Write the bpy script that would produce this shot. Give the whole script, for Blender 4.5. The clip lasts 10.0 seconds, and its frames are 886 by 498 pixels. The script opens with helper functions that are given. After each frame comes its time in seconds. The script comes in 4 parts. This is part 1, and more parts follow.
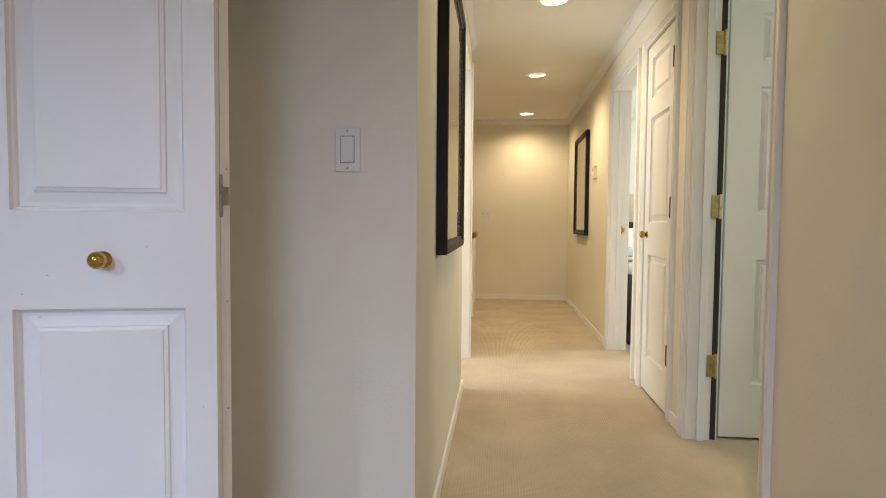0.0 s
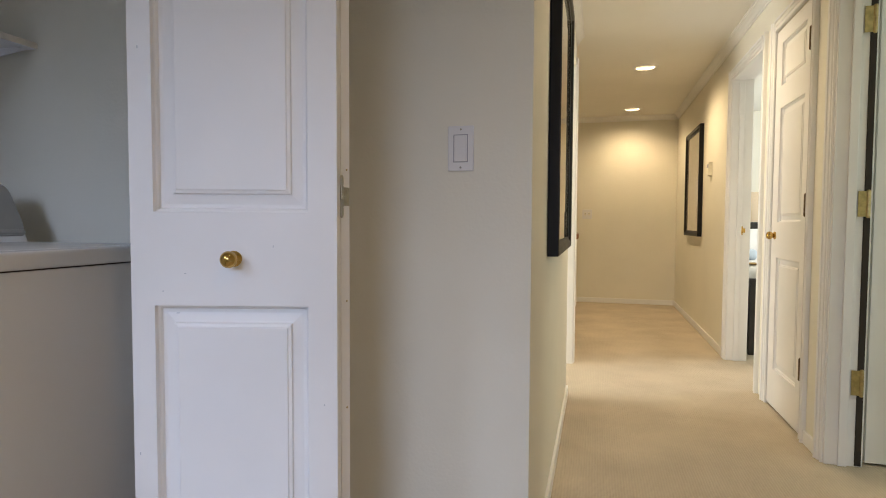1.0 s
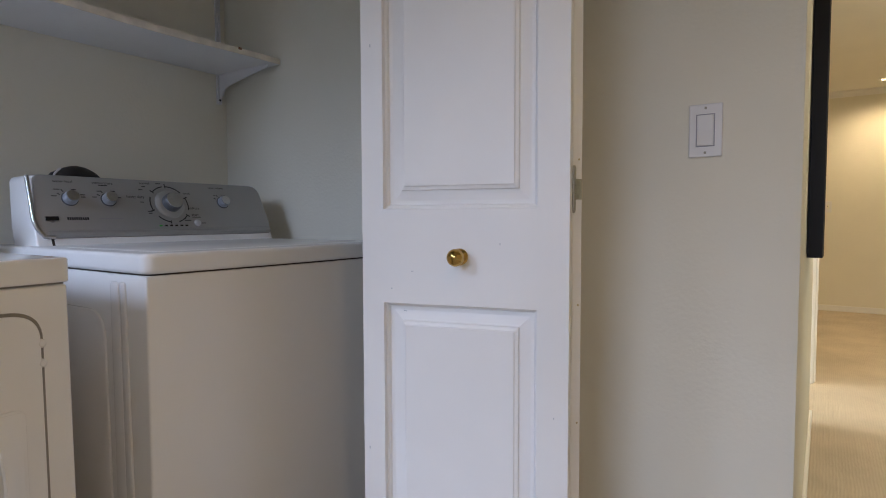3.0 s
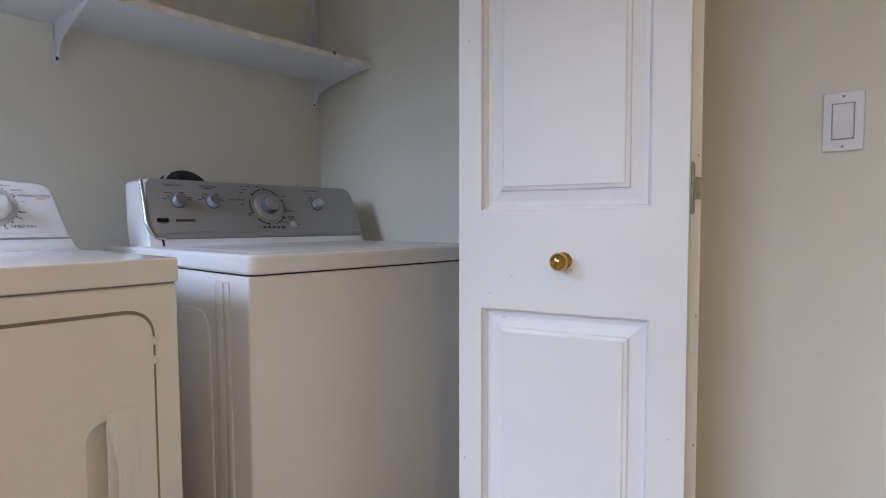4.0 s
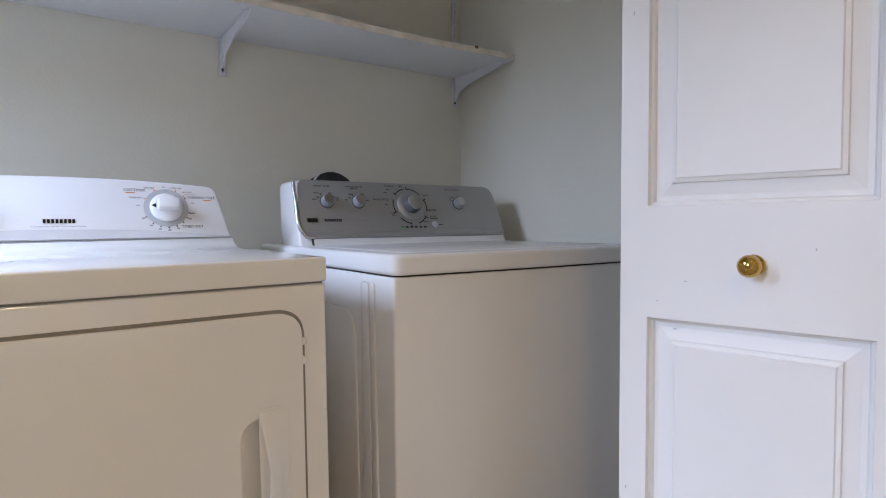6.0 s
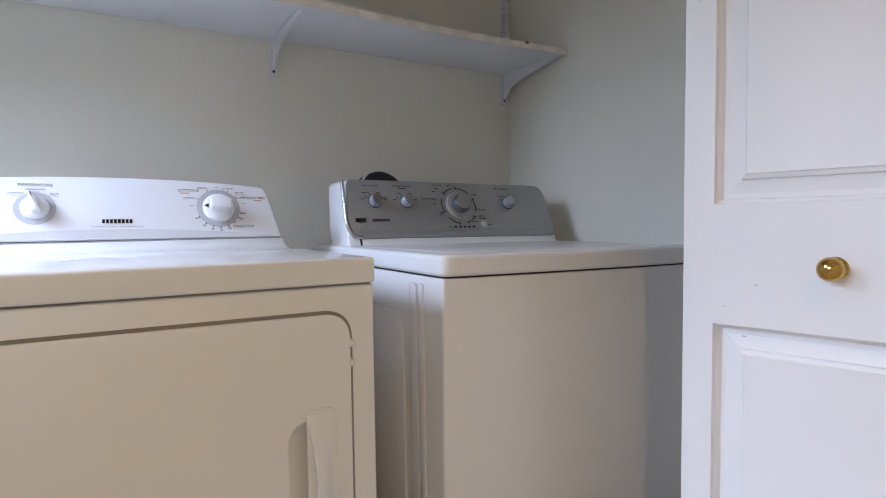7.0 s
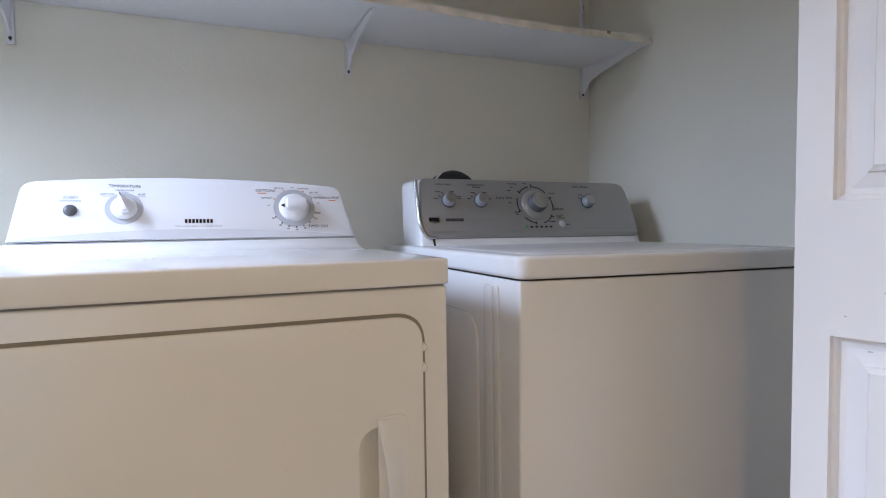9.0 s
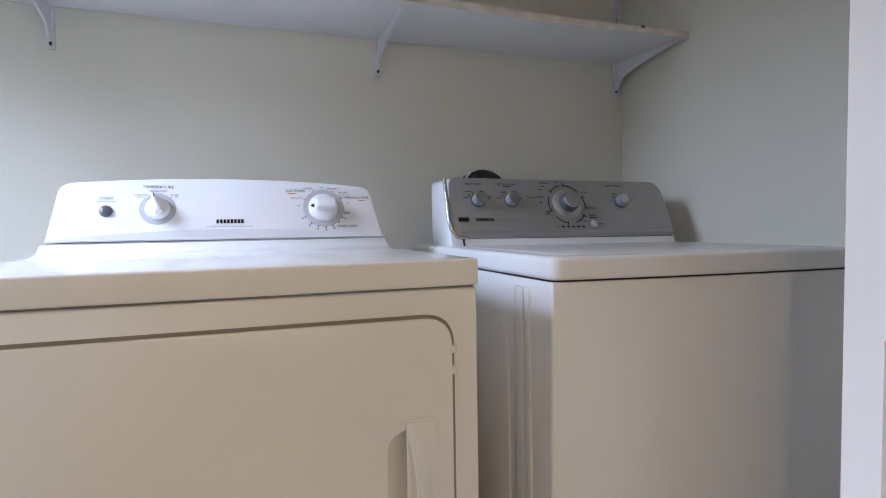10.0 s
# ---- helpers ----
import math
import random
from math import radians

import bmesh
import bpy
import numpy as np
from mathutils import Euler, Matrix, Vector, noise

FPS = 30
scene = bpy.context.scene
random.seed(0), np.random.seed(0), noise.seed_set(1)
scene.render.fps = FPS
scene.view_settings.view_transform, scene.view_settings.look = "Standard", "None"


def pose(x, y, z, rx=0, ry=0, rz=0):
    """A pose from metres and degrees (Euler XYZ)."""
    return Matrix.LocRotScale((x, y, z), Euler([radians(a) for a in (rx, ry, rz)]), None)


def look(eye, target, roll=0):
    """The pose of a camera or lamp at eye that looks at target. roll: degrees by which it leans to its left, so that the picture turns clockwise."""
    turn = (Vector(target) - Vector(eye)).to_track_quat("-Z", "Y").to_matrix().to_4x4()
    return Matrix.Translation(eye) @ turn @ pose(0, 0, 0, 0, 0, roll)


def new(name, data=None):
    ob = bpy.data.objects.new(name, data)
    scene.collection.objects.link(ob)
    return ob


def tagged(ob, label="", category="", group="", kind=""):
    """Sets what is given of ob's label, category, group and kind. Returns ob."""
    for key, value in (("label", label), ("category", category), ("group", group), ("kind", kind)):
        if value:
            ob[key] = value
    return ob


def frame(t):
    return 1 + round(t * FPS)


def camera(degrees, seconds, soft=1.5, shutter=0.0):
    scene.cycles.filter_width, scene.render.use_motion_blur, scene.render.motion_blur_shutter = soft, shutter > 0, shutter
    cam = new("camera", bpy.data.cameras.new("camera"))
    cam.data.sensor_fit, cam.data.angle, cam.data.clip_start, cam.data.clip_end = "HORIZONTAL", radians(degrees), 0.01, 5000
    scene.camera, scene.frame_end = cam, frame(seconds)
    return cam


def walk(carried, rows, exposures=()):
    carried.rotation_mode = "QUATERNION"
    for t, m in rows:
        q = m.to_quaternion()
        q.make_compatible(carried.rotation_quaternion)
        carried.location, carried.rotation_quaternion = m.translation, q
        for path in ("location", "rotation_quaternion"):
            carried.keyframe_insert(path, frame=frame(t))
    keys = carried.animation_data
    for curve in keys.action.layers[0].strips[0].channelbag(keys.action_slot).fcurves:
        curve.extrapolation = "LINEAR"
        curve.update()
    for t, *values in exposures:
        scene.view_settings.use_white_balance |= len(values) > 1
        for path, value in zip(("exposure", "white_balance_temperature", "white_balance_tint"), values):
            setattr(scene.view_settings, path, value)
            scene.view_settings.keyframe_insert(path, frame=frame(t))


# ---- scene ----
cam = camera(75.9, 10.0, 1.0)
PATH = [
    (0, (-0.002, 0.054, 0.974), (-0.196, 2.043, 0.881), 0.5),
    (0.5, (-0.032, 0.071, 0.972), (-0.383, 2.038, 0.881), 0.4),
    (1, (-0.056, 0.088, 0.971), (-0.577, 2.017, 0.88), 0.3),
    (1.5, (-0.085, 0.103, 0.969), (-0.769, 1.98, 0.88), 0.1),
    (2, (-0.114, 0.117, 0.969), (-0.947, 1.933, 0.879), 0.1),
    (2.5, (-0.141, 0.131, 0.969), (-1.111, 1.877, 0.878), 0.1),
    (3.8, (-0.216, 0.169, 0.969), (-1.518, 1.684, 0.867), -0.3),
    (4, (-0.226, 0.165, 0.967), (-1.56, 1.652, 0.875), -0.1),
    (4.5, (-0.249, 0.175, 0.965), (-1.675, 1.574, 0.876), -0.1),
    (5, (-0.27, 0.184, 0.964), (-1.777, 1.496, 0.876), -0.2),
    (5.5, (-0.291, 0.192, 0.963), (-1.871, 1.414, 0.876), -0.3),
    (7, (-0.337, 0.211, 0.962), (-2.067, 1.211, 0.876), -0.4),
    (7.5, (-0.348, 0.215, 0.961), (-2.11, 1.158, 0.878), -0.4),
    (8, (-0.359, 0.219, 0.962), (-2.15, 1.106, 0.877), -0.4),
    (8.5, (-0.37, 0.222, 0.96), (-2.187, 1.053, 0.878), -0.4),
    (9, (-0.38, 0.227, 0.96), (-2.223, 1.0, 0.878), -0.4),
    (9.5, (-0.389, 0.23, 0.96), (-2.253, 0.951, 0.878), -0.5),
    (10, (-0.395, 0.233, 0.959), (-2.276, 0.909, 0.879), -0.5),
]
walk(cam, [(t, look(eye, target, roll)) for t, eye, target, roll in PATH],
     [(0.0, -1.05), (2.5, -1.2), (4.0, -0.85), (5.5, -0.7), (8.0, -0.64), (10.0, -0.7)])

# ---- light ----
world = bpy.data.worlds.new("world")
scene.world = world
world.use_nodes = True
wn = world.node_tree
sky = wn.nodes.new("ShaderNodeTexSky")
sky.sky_type = "NISHITA"
sky.sun_disc = False
sky.sun_elevation, sky.sun_rotation = radians(40), radians(200)
wn.links.new(sky.outputs["Color"], wn.nodes["Background"].inputs["Color"])
wn.nodes["Background"].inputs["Strength"].default_value = 0.1

WARM = (1.0, 0.755, 0.455)
AMBER = (1.0, 0.675, 0.35)
DAY = (0.59, 0.71, 1.0)
DOWNLIGHTS = [(0.31, 6.9), (0.31, 5.13), (0.30, 3.46), (0.30, 2.1), (0.31, 0.0)]
CEIL = 2.27
HALL_W = [92.0, 150.0, 74.0, 34.0, 51.0]


def window_light(name, place, target, w, h, watts, colour=DAY, spread=180):
    d = bpy.data.lights.new(name, "AREA")
    d.shape, d.size, d.size_y, d.energy, d.color = "RECTANGLE", w, h, watts, colour
    d.spread = radians(spread)
    ob = new(name, d)
    ob.matrix_basis = look(place, target)
    return ob


window_light("daylight_laundry", (-1.38, -1.00, 1.70), (-1.50, 0.20, 0.37), 0.56, 0.80, 21, spread=86)
window_light("daylight_landing", (-0.25, -2.14, 1.62), (-0.30, 0.36, -0.6), 1.08, 0.86, 36, spread=90)
window_light("daylight_bathroom", (-2.42, 3.3, 1.3), (0, 3.75, 0.5), 1.0, 1.0, 112, (0.95, 0.95, 0.9))
window_light("daylight_bedroom", (4.3, 5.4, 1.5), (0, 5.4, 1.3), 1.8, 1.3, 196, (0.9, 0.96, 1.0))
window_light("daylight_study", (2.9, 2.1, 1.5), (0, 2.3, 1.2), 0.8, 1.2, 25, (0.88, 1.0, 0.90))
for (lx, ly), watts in zip(DOWNLIGHTS, HALL_W):
    sp = bpy.data.lights.new("downlight_bulb", "SPOT")
    sp.energy, sp.color, sp.spot_size, sp.spot_blend, sp.shadow_soft_size = watts, WARM if ly > 1 else AMBER, radians(156 if ly > 1 else 150), 0.8 if ly > 1 else 0.65, 0.05
    new("downlight_bulb", sp).matrix_basis = look((lx, ly, CEIL + 0.035), (lx, ly, 0))


# ---- materials ----
def material(name, colour, rough=0.5, metal=0.0, spread=0.06, scale=6.0, bump=0.0, bump_scale=200.0, coat=0.0, spec=0.5, vary=0.06):
    """Paint, metal or cloth: a base colour with slow and fine variation, and fine relief."""
    m = bpy.data.materials.new(name)
    m.use_nodes = True
    nt = m.node_tree
    b = nt.nodes["Principled BSDF"]
    b.inputs["Roughness"].default_value, b.inputs["Metallic"].default_value = rough, metal
    b.inputs["Coat Weight"].default_value = coat
    b.inputs["Specular IOR Level"].default_value = spec
    tc = nt.nodes.new("ShaderNodeTexCoord")
    n1 = nt.nodes.new("ShaderNodeTexNoise")
    n1.inputs["Scale"].default_value, n1.inputs["Detail"].default_value = scale, 5
    nt.links.new(tc.outputs["Object"], n1.inputs["Vector"])
    ramp = nt.nodes.new("ShaderNodeValToRGB")
    ramp.color_ramp.elements[0].position, ramp.color_ramp.elements[1].position = 0.3, 0.7
    ramp.color_ramp.elements[0].color = (*[c * (1 - spread) for c in colour], 1)
    ramp.color_ramp.elements[1].color = (*[min(1, c * (1 + spread)) for c in colour], 1)
    nt.links.new(n1.outputs["Fac"], ramp.inputs["Fac"])
    nt.links.new(ramp.outputs["Color"], b.inputs["Base Color"])
    mr = nt.nodes.new("ShaderNodeMapRange")
    mr.inputs["To Min"].default_value, mr.inputs["To Max"].default_value = max(0.02, rough - vary), min(1, rough + vary)
    nt.links.new(n1.outputs["Fac"], mr.inputs["Value"])
    nt.links.new(mr.outputs["Result"], b.inputs["Roughness"])
    if bump:
        n2 = nt.nodes.new("ShaderNodeTexNoise")
        n2.inputs["Scale"].default_value, n2.inputs["Detail"].default_value = bump_scale, 3
        nt.links.new(tc.outputs["Object"], n2.inputs["Vector"])
        bp = nt.nodes.new("ShaderNodeBump")
        bp.inputs["Strength"].default_value, bp.inputs["Distance"].default_value = bump, 0.002
        nt.links.new(n2.outputs["Fac"], bp.inputs["Height"])
        nt.links.new(bp.outputs["Normal"], b.inputs["Normal"])
    return m


def carpet_material():
    m = material("beige_loop_carpet", (0.54, 0.465, 0.36), 0.95, spread=0.10, scale=3.0, spec=0.15)
    nt = m.node_tree
    b = nt.nodes["Principled BSDF"]
    tc = next(n for n in nt.nodes if n.type == "TEX_COORD")
    ramp = next(n for n in nt.nodes if n.type == "VALTORGB")
    sep = nt.nodes.new("ShaderNodeSeparateXYZ")
    warp = nt.nodes.new("ShaderNodeTexNoise")
    warp.inputs["Scale"].default_value = 9
    nt.links.new(tc.outputs["Object"], warp.inputs["Vector"])
    mix = nt.nodes.new("ShaderNodeVectorMath")
    mix.operation = "MULTIPLY_ADD"
    mix.inputs[1].default_value = (0.006, 0.006, 0)
    nt.links.new(warp.outputs["Color"], mix.inputs[0])
    nt.links.new(tc.outputs["Object"], mix.inputs[2])
    nt.links.new(mix.outputs[0], sep.inputs[0])

    def sine(sock, k):
        a = nt.nodes.new("ShaderNodeMath")
        a.operation = "MULTIPLY"
        a.inputs[1].default_value = k
        s = nt.nodes.new("ShaderNodeMath")
        s.operation = "SINE"
        nt.links.new(sock, a.inputs[0])
        nt.links.new(a.outputs[0], s.inputs[0])
        return s.outputs[0]
    sx, sy = sine(sep.outputs["X"], 2 * math.pi / 0.0105), sine(sep.outputs["Y"], 2 * math.pi / 0.0095)
    add = nt.nodes.new("ShaderNodeMath")
    add.operation = "ADD"
    nt.links.new(sx, add.inputs[0])
    nt.links.new(sy, add.inputs[1])
    fine = nt.nodes.new("ShaderNodeTexNoise")
    fine.inputs["Scale"].default_value = 260
    nt.links.new(tc.outputs["Object"], fine.inputs["Vector"])
    h = nt.nodes.new("ShaderNodeMath")
    h.operation = "MULTIPLY_ADD"
    h.inputs[1].default_value = 2.0
    nt.links.new(fine.outputs["Fac"], h.inputs[0])
    nt.links.new(add.outputs[0], h.inputs[2])
    bp = nt.nodes.new("ShaderNodeBump")
    bp.inputs["Strength"].default_value, bp.inputs["Distance"].default_value = 0.4, 0.0022
    nt.links.new(h.outputs[0], bp.inputs["Height"])
    nt.links.new(bp.outputs["Normal"], b.inputs["Normal"])
    tint = nt.nodes.new("ShaderNodeMapRange")
    tint.inputs["From Min"].default_value, tint.inputs["From Max"].default_value = -1.5, 3.5
    tint.inputs["To Min"].default_value, tint.inputs["To Max"].default_value = 0.90, 1.05
    nt.links.new(h.outputs[0], tint.inputs["Value"])
    mul = nt.nodes.new("ShaderNodeMixRGB")
    mul.blend_type = "MULTIPLY"
    mul.inputs["Fac"].default_value = 1
    nt.links.new(ramp.outputs["Color"], mul.inputs["Color1"])
    nt.links.new(tint.outputs["Result"], mul.inputs["Color2"])
    worn = nt.nodes.new("ShaderNodeTexNoise")
    worn.inputs["Scale"].default_value, worn.inputs["Detail"].default_value, worn.inputs["Distortion"].default_value = 1.7, 4, 0.4
    nt.links.new(tc.outputs["Object"], worn.inputs["Vector"])
    wr = nt.nodes.new("ShaderNodeMapRange")
    wr.inputs["From Min"].default_value, wr.inputs["From Max"].default_value = 0.35, 0.65
    wr.inputs["To Min"].default_value, wr.inputs["To Max"].default_value = 0.93, 1.05
    nt.links.new(worn.outputs["Fac"], wr.inputs["Value"])
    mul2 = nt.nodes.new("ShaderNodeMixRGB")
    mul2.blend_type = "MULTIPLY"
    mul2.inputs["Fac"].default_value = 1
    nt.links.new(mul.outputs["Color"], mul2.inputs["Color1"])
    nt.links.new(wr.outputs["Result"], mul2.inputs["Color2"])
    nt.links.new(mul2.outputs["Color"], b.inputs["Base Color"])
    return m


def glow_material(name, colour, strength):
    m = bpy.data.materials.new(name)
    m.use_nodes = True
    b = m.node_tree.nodes["Principled BSDF"]
    b.inputs["Base Color"].default_value = (*colour, 1)
    b.inputs["Emission Color"].default_value = (*colour, 1)
    b.inputs["Emission Strength"].default_value = strength
    return m


def glass_material(name):
    m = bpy.data.materials.new(name)
    m.use_nodes = True
    b = m.node_tree.nodes["Principled BSDF"]
    b.inputs["Transmission Weight"].default_value = 1
    b.inputs["Roughness"].default_value = 0.02
    b.inputs["IOR"].default_value = 1.45
    return m


M_WALL = material("wall_paint", (0.79, 0.76, 0.66), 0.75, spread=0.025, scale=2.5, bump=0.32, bump_scale=110, spec=0.3)
M_CEIL = material("ceiling_paint", (0.84, 0.82, 0.76), 0.85, spread=0.02, scale=2.0, bump=0.1, bump_scale=120, spec=0.2)
M_TRIM = material("white_trim_paint", (0.82, 0.81, 0.79), 0.38, spread=0.025, scale=5, bump=0.06, bump_scale=60)
M_DOOR = material("white_door_paint", (0.83, 0.82, 0.81), 0.42, spread=0.025, scale=4, bump=0.08, bump_scale=45)
M_CARPET = carpet_material()
M_DRYER = material("white_enamel", (0.84, 0.83, 0.81), 0.11, spread=0.006, scale=3, vary=0.004)
M_WASHER = material("white_enamel_cool", (0.82, 0.82, 0.82), 0.24, spread=0.006, scale=3, vary=0.01, bump=0.02, bump_scale=300)
M_CONSOLE = material("white_console_plastic", (0.86, 0.86, 0.88), 0.35, spread=0.01)
M_SILVER = material("silver_console_paint", (0.40, 0.40, 0.395), 0.34, metal=0.6, spread=0.03, scale=12)
M_CHROME = material("brushed_aluminium", (0.56, 0.56, 0.57), 0.24, metal=1.0, spread=0.05, scale=40)
M_GREYPL = material("grey_plastic", (0.28, 0.30, 0.33), 0.35)
M_RING = material("pale_grey_print", (0.52, 0.53, 0.56), 0.5, spread=0.01)
M_BAND = material("pale_band_print", (0.70, 0.70, 0.72), 0.4, spread=0.01)
# mid-tone that carries the shade of the dryer's groove and top joint
M_GROOVE = material("groove_shade_tone", (0.27, 0.25, 0.22), 0.6)
M_DARKPL = material("dark_grey_plastic", (0.09, 0.095, 0.105), 0.35)
M_BUTTON = material("dark_grey_button", (0.10, 0.11, 0.12), 0.3)
M_INK = material("dark_grey_print", (0.02, 0.02, 0.024), 0.5)
M_INKPALE = material("pale_print", (0.34, 0.34, 0.37), 0.5)
M_ORANGE = material("orange_print", (0.75, 0.22, 0.05), 0.5)
M_BLACK = material("black_lacquer", (0.010, 0.009, 0.009), 0.45, spread=0.2, spec=0.2)
# rubber feet and dark joints, also the painted shade of the open door's gap
M_SEAM = material("dark_rubber_and_gap_shade", (0.045, 0.038, 0.032), 0.8, spec=0.2)
M_BRASS = material("polished_brass", (0.55, 0.36, 0.11), 0.10, metal=1.0, spread=0.06, scale=30)
M_OLDBRASS = material("aged_brass", (0.50, 0.40, 0.20), 0.32, metal=1.0, spread=0.2, scale=60)
M_BRONZE = material("dark_bronze", (0.10, 0.055, 0.022), 0.45, metal=0.3, spread=0.1, scale=60)
M_NICKEL = material("dull_nickel", (0.38, 0.36, 0.31), 0.35, metal=1.0, spread=0.12, scale=60)
M_SWITCH = material("white_switch_plastic", (0.74, 0.73, 0.73), 0.32, spread=0.01)
M_IVORY = material("ivory_plastic", (0.78, 0.74, 0.62), 0.4)
M_WOOD = material("brown_stained_wood", (0.20, 0.09, 0.035), 0.35, spread=0.25, scale=20)
M_SHELFEDGE = material("raw_shelf_edge", (0.78, 0.72, 0.62), 0.7, spread=0.15, scale=18, bump=0.2, bump_scale=80)
M_SHELF = material("white_melamine_shelf", (0.78, 0.78, 0.79), 0.45, spread=0.03, scale=4)
M_METALW = material("white_painted_steel", (0.78, 0.78, 0.80), 0.4, spread=0.02)
M_HOSE = material("black_rubber_hose", (0.02, 0.02, 0.022), 0.55, spread=0.3, scale=40)
M_PRINT = material("grey_art_print", (0.42, 0.37, 0.31), 0.04, spread=0.12, scale=2, coat=1.0, vary=0.0)
M_MAT = material("cream_mat_board", (0.72, 0.66, 0.55), 0.04, spread=0.02, coat=1.0, vary=0.0)
M_LINEN = material("white_bed_linen", (0.82, 0.81, 0.80), 0.85, spread=0.04, scale=10, bump=0.4, bump_scale=30)
M_BLUE = material("blue_cushion_cloth", (0.50, 0.58, 0.66), 0.9, spread=0.1)
M_DARKWOOD = material("black_brown_wood", (0.018, 0.015, 0.014), 0.4, spread=0.3, scale=15)
M_SHADE = material("tan_linen_lampshade", (0.62, 0.49, 0.34), 0.9, spread=0.05, scale=60)
M_CANDLE = material("pale_green_candle", (0.62, 0.70, 0.40), 0.5)
M_GLASS = glass_material("window_glass")
M_BULB = glow_material("lit_bulb", (1.0, 0.80, 0.52), 2.4)
M_LED = glow_material("green_led", (0.05, 0.35, 0.07), 0.15)


# ---- mesh helpers ----
def thing(name, place, label, category, group=""):
    ob = new(name)
    ob.matrix_basis = Matrix.Translation(place)
    ob.empty_display_size = 0.05
    return tagged(ob, label, category, group)


def part(name, bm, mat, parent=None, label="", smooth=False):
    me = bpy.data.meshes.new(name)
    bmesh.ops.recalc_face_normals(bm, faces=bm.faces[:])
    bm.to_mesh(me)
    bm.free()
    me.materials.append(mat)
    if smooth:
        for p in me.polygons:
            p.use_smooth = True
        me.set_sharp_from_angle(angle=radians(38))
    ob = new(name, me)
    if parent is not None:
        ob.parent = parent
        if parent.type == "EMPTY":
            ob.matrix_parent_inverse = parent.matrix_basis.inverted()
    if label:
        ob["label"] = label
    return ob


def structure(name, bm, mat, label, category):
    return tagged(part(name, bm, mat), label, category, kind="structure")


def add_box(bm, x0, x1, y0, y1, z0, z1, bevel=0.0, seg=2):
    r = bmesh.ops.create_cube(bm, size=1)
    vs = r["verts"]
    bmesh.ops.scale(bm, vec=(x1 - x0, y1 - y0, z1 - z0), verts=vs)
    bmesh.ops.translate(bm, vec=((x0 + x1) / 2, (y0 + y1) / 2, (z0 + z1) / 2), verts=vs)
    if bevel:
        es = list({e for v in vs for e in v.link_edges})
        bmesh.ops.bevel(bm, geom=es, offset=bevel, segments=seg, affect="EDGES", profile=0.5)
    return bm


def box(x0, x1, y0, y1, z0, z1, bevel=0.0, seg=2):
    return add_box(bmesh.new(), x0, x1, y0, y1, z0, z1, bevel, seg)


def extrude_poly(points, vec, bevel=0.0, seg=2, bm=None):
    """A prism: the polygon (3D points) pushed along vec, rim edges rounded."""
    bm = bm or bmesh.new()
    vs = [bm.verts.new(p) for p in points]
    ws = [bm.verts.new(Vector(p) + Vector(vec)) for p in points]
    f0, f1 = bm.faces.new(vs), bm.faces.new(ws[::-1])
    n = len(points)
    for i in range(n):
        bm.faces.new((vs[i], ws[i], ws[(i + 1) % n], vs[(i + 1) % n]))
    if bevel:
        bmesh.ops.recalc_face_normals(bm, faces=bm.faces[:])
        bmesh.ops.bevel(bm, geom=list(f0.edges) + list(f1.edges), offset=bevel, segments=seg, affect="EDGES", profile=0.5)
    return bm


def rounded(points, r, n=6):
    """Rounds the corners of a 2D polygon; r is one radius or one for each corner."""
    out = []
    k = len(points)
    for i in range(k):
        p, a, b = Vector(points[i]), Vector(points[i - 1]), Vector(points[(i + 1) % k])
        ri = r[i] if isinstance(r, (list, tuple)) else r
        if ri <= 0:
            out.append(tuple(p))
            continue
        p0, p1 = p + (a - p).normalized() * ri, p + (b - p).normalized() * ri
        for j in range(n + 1):
            t = j / n
            out.append(tuple(p0 * (1 - t) ** 2 + p * 2 * t * (1 - t) + p1 * t * t))
    return out


def lathe(profile, m=None, seg=32, bm=None, squash=1.0):
    """Turns a profile of (radius, height) round z."""
    bm = bm or bmesh.new()
    rings = []
    m = m or Matrix.Identity(4)
    for r, z in profile:
        if r < 1e-6:
            rings.append([bm.verts.new(m @ Vector((0, 0, z)))])
        else:
            turn = [2 * math.pi * i / seg for i in range(seg)]
            rings.append([bm.verts.new(m @ Vector((r * math.cos(q), squash * r * math.sin(q), z))) for q in turn])
    for a, b in zip(rings, rings[1:]):
        for i in range(seg):
            j = (i + 1) % seg
            if len(a) == 1 and len(b) == 1:
                continue
            if len(a) == 1:
                bm.faces.new((a[0], b[j], b[i]))
            elif len(b) == 1:
                bm.faces.new((a[i], a[j], b[0]))
            else:
                bm.faces.new((a[i], a[j], b[j], b[i]))
    return bm


def tube(points, r, seg=10, bm=None):
    bm = bm or bmesh.new()
    pts = [Vector(p) for p in points]
    rings = []
    for i, p in enumerate(pts):
        d = (pts[min(i + 1, len(pts) - 1)] - pts[max(i - 1, 0)]).normalized()
        a = d.orthogonal().normalized() if i == 0 else (rings_a - d * rings_a.dot(d)).normalized()
        rings_a = a
        c = d.cross(a)
        rr = r[i] if isinstance(r, (list, tuple)) else r
        rings.append([bm.verts.new(p + (a * math.cos(2 * math.pi * k / seg) + c * math.sin(2 * math.pi * k / seg)) * rr) for k in range(seg)])
    for a, b in zip(rings, rings[1:]):
        for k in range(seg):
            bm.faces.new((a[k], a[(k + 1) % seg], b[(k + 1) % seg], b[k]))
    bm.faces.new(rings[0][::-1])
    bm.faces.new(rings[-1])
    return bm


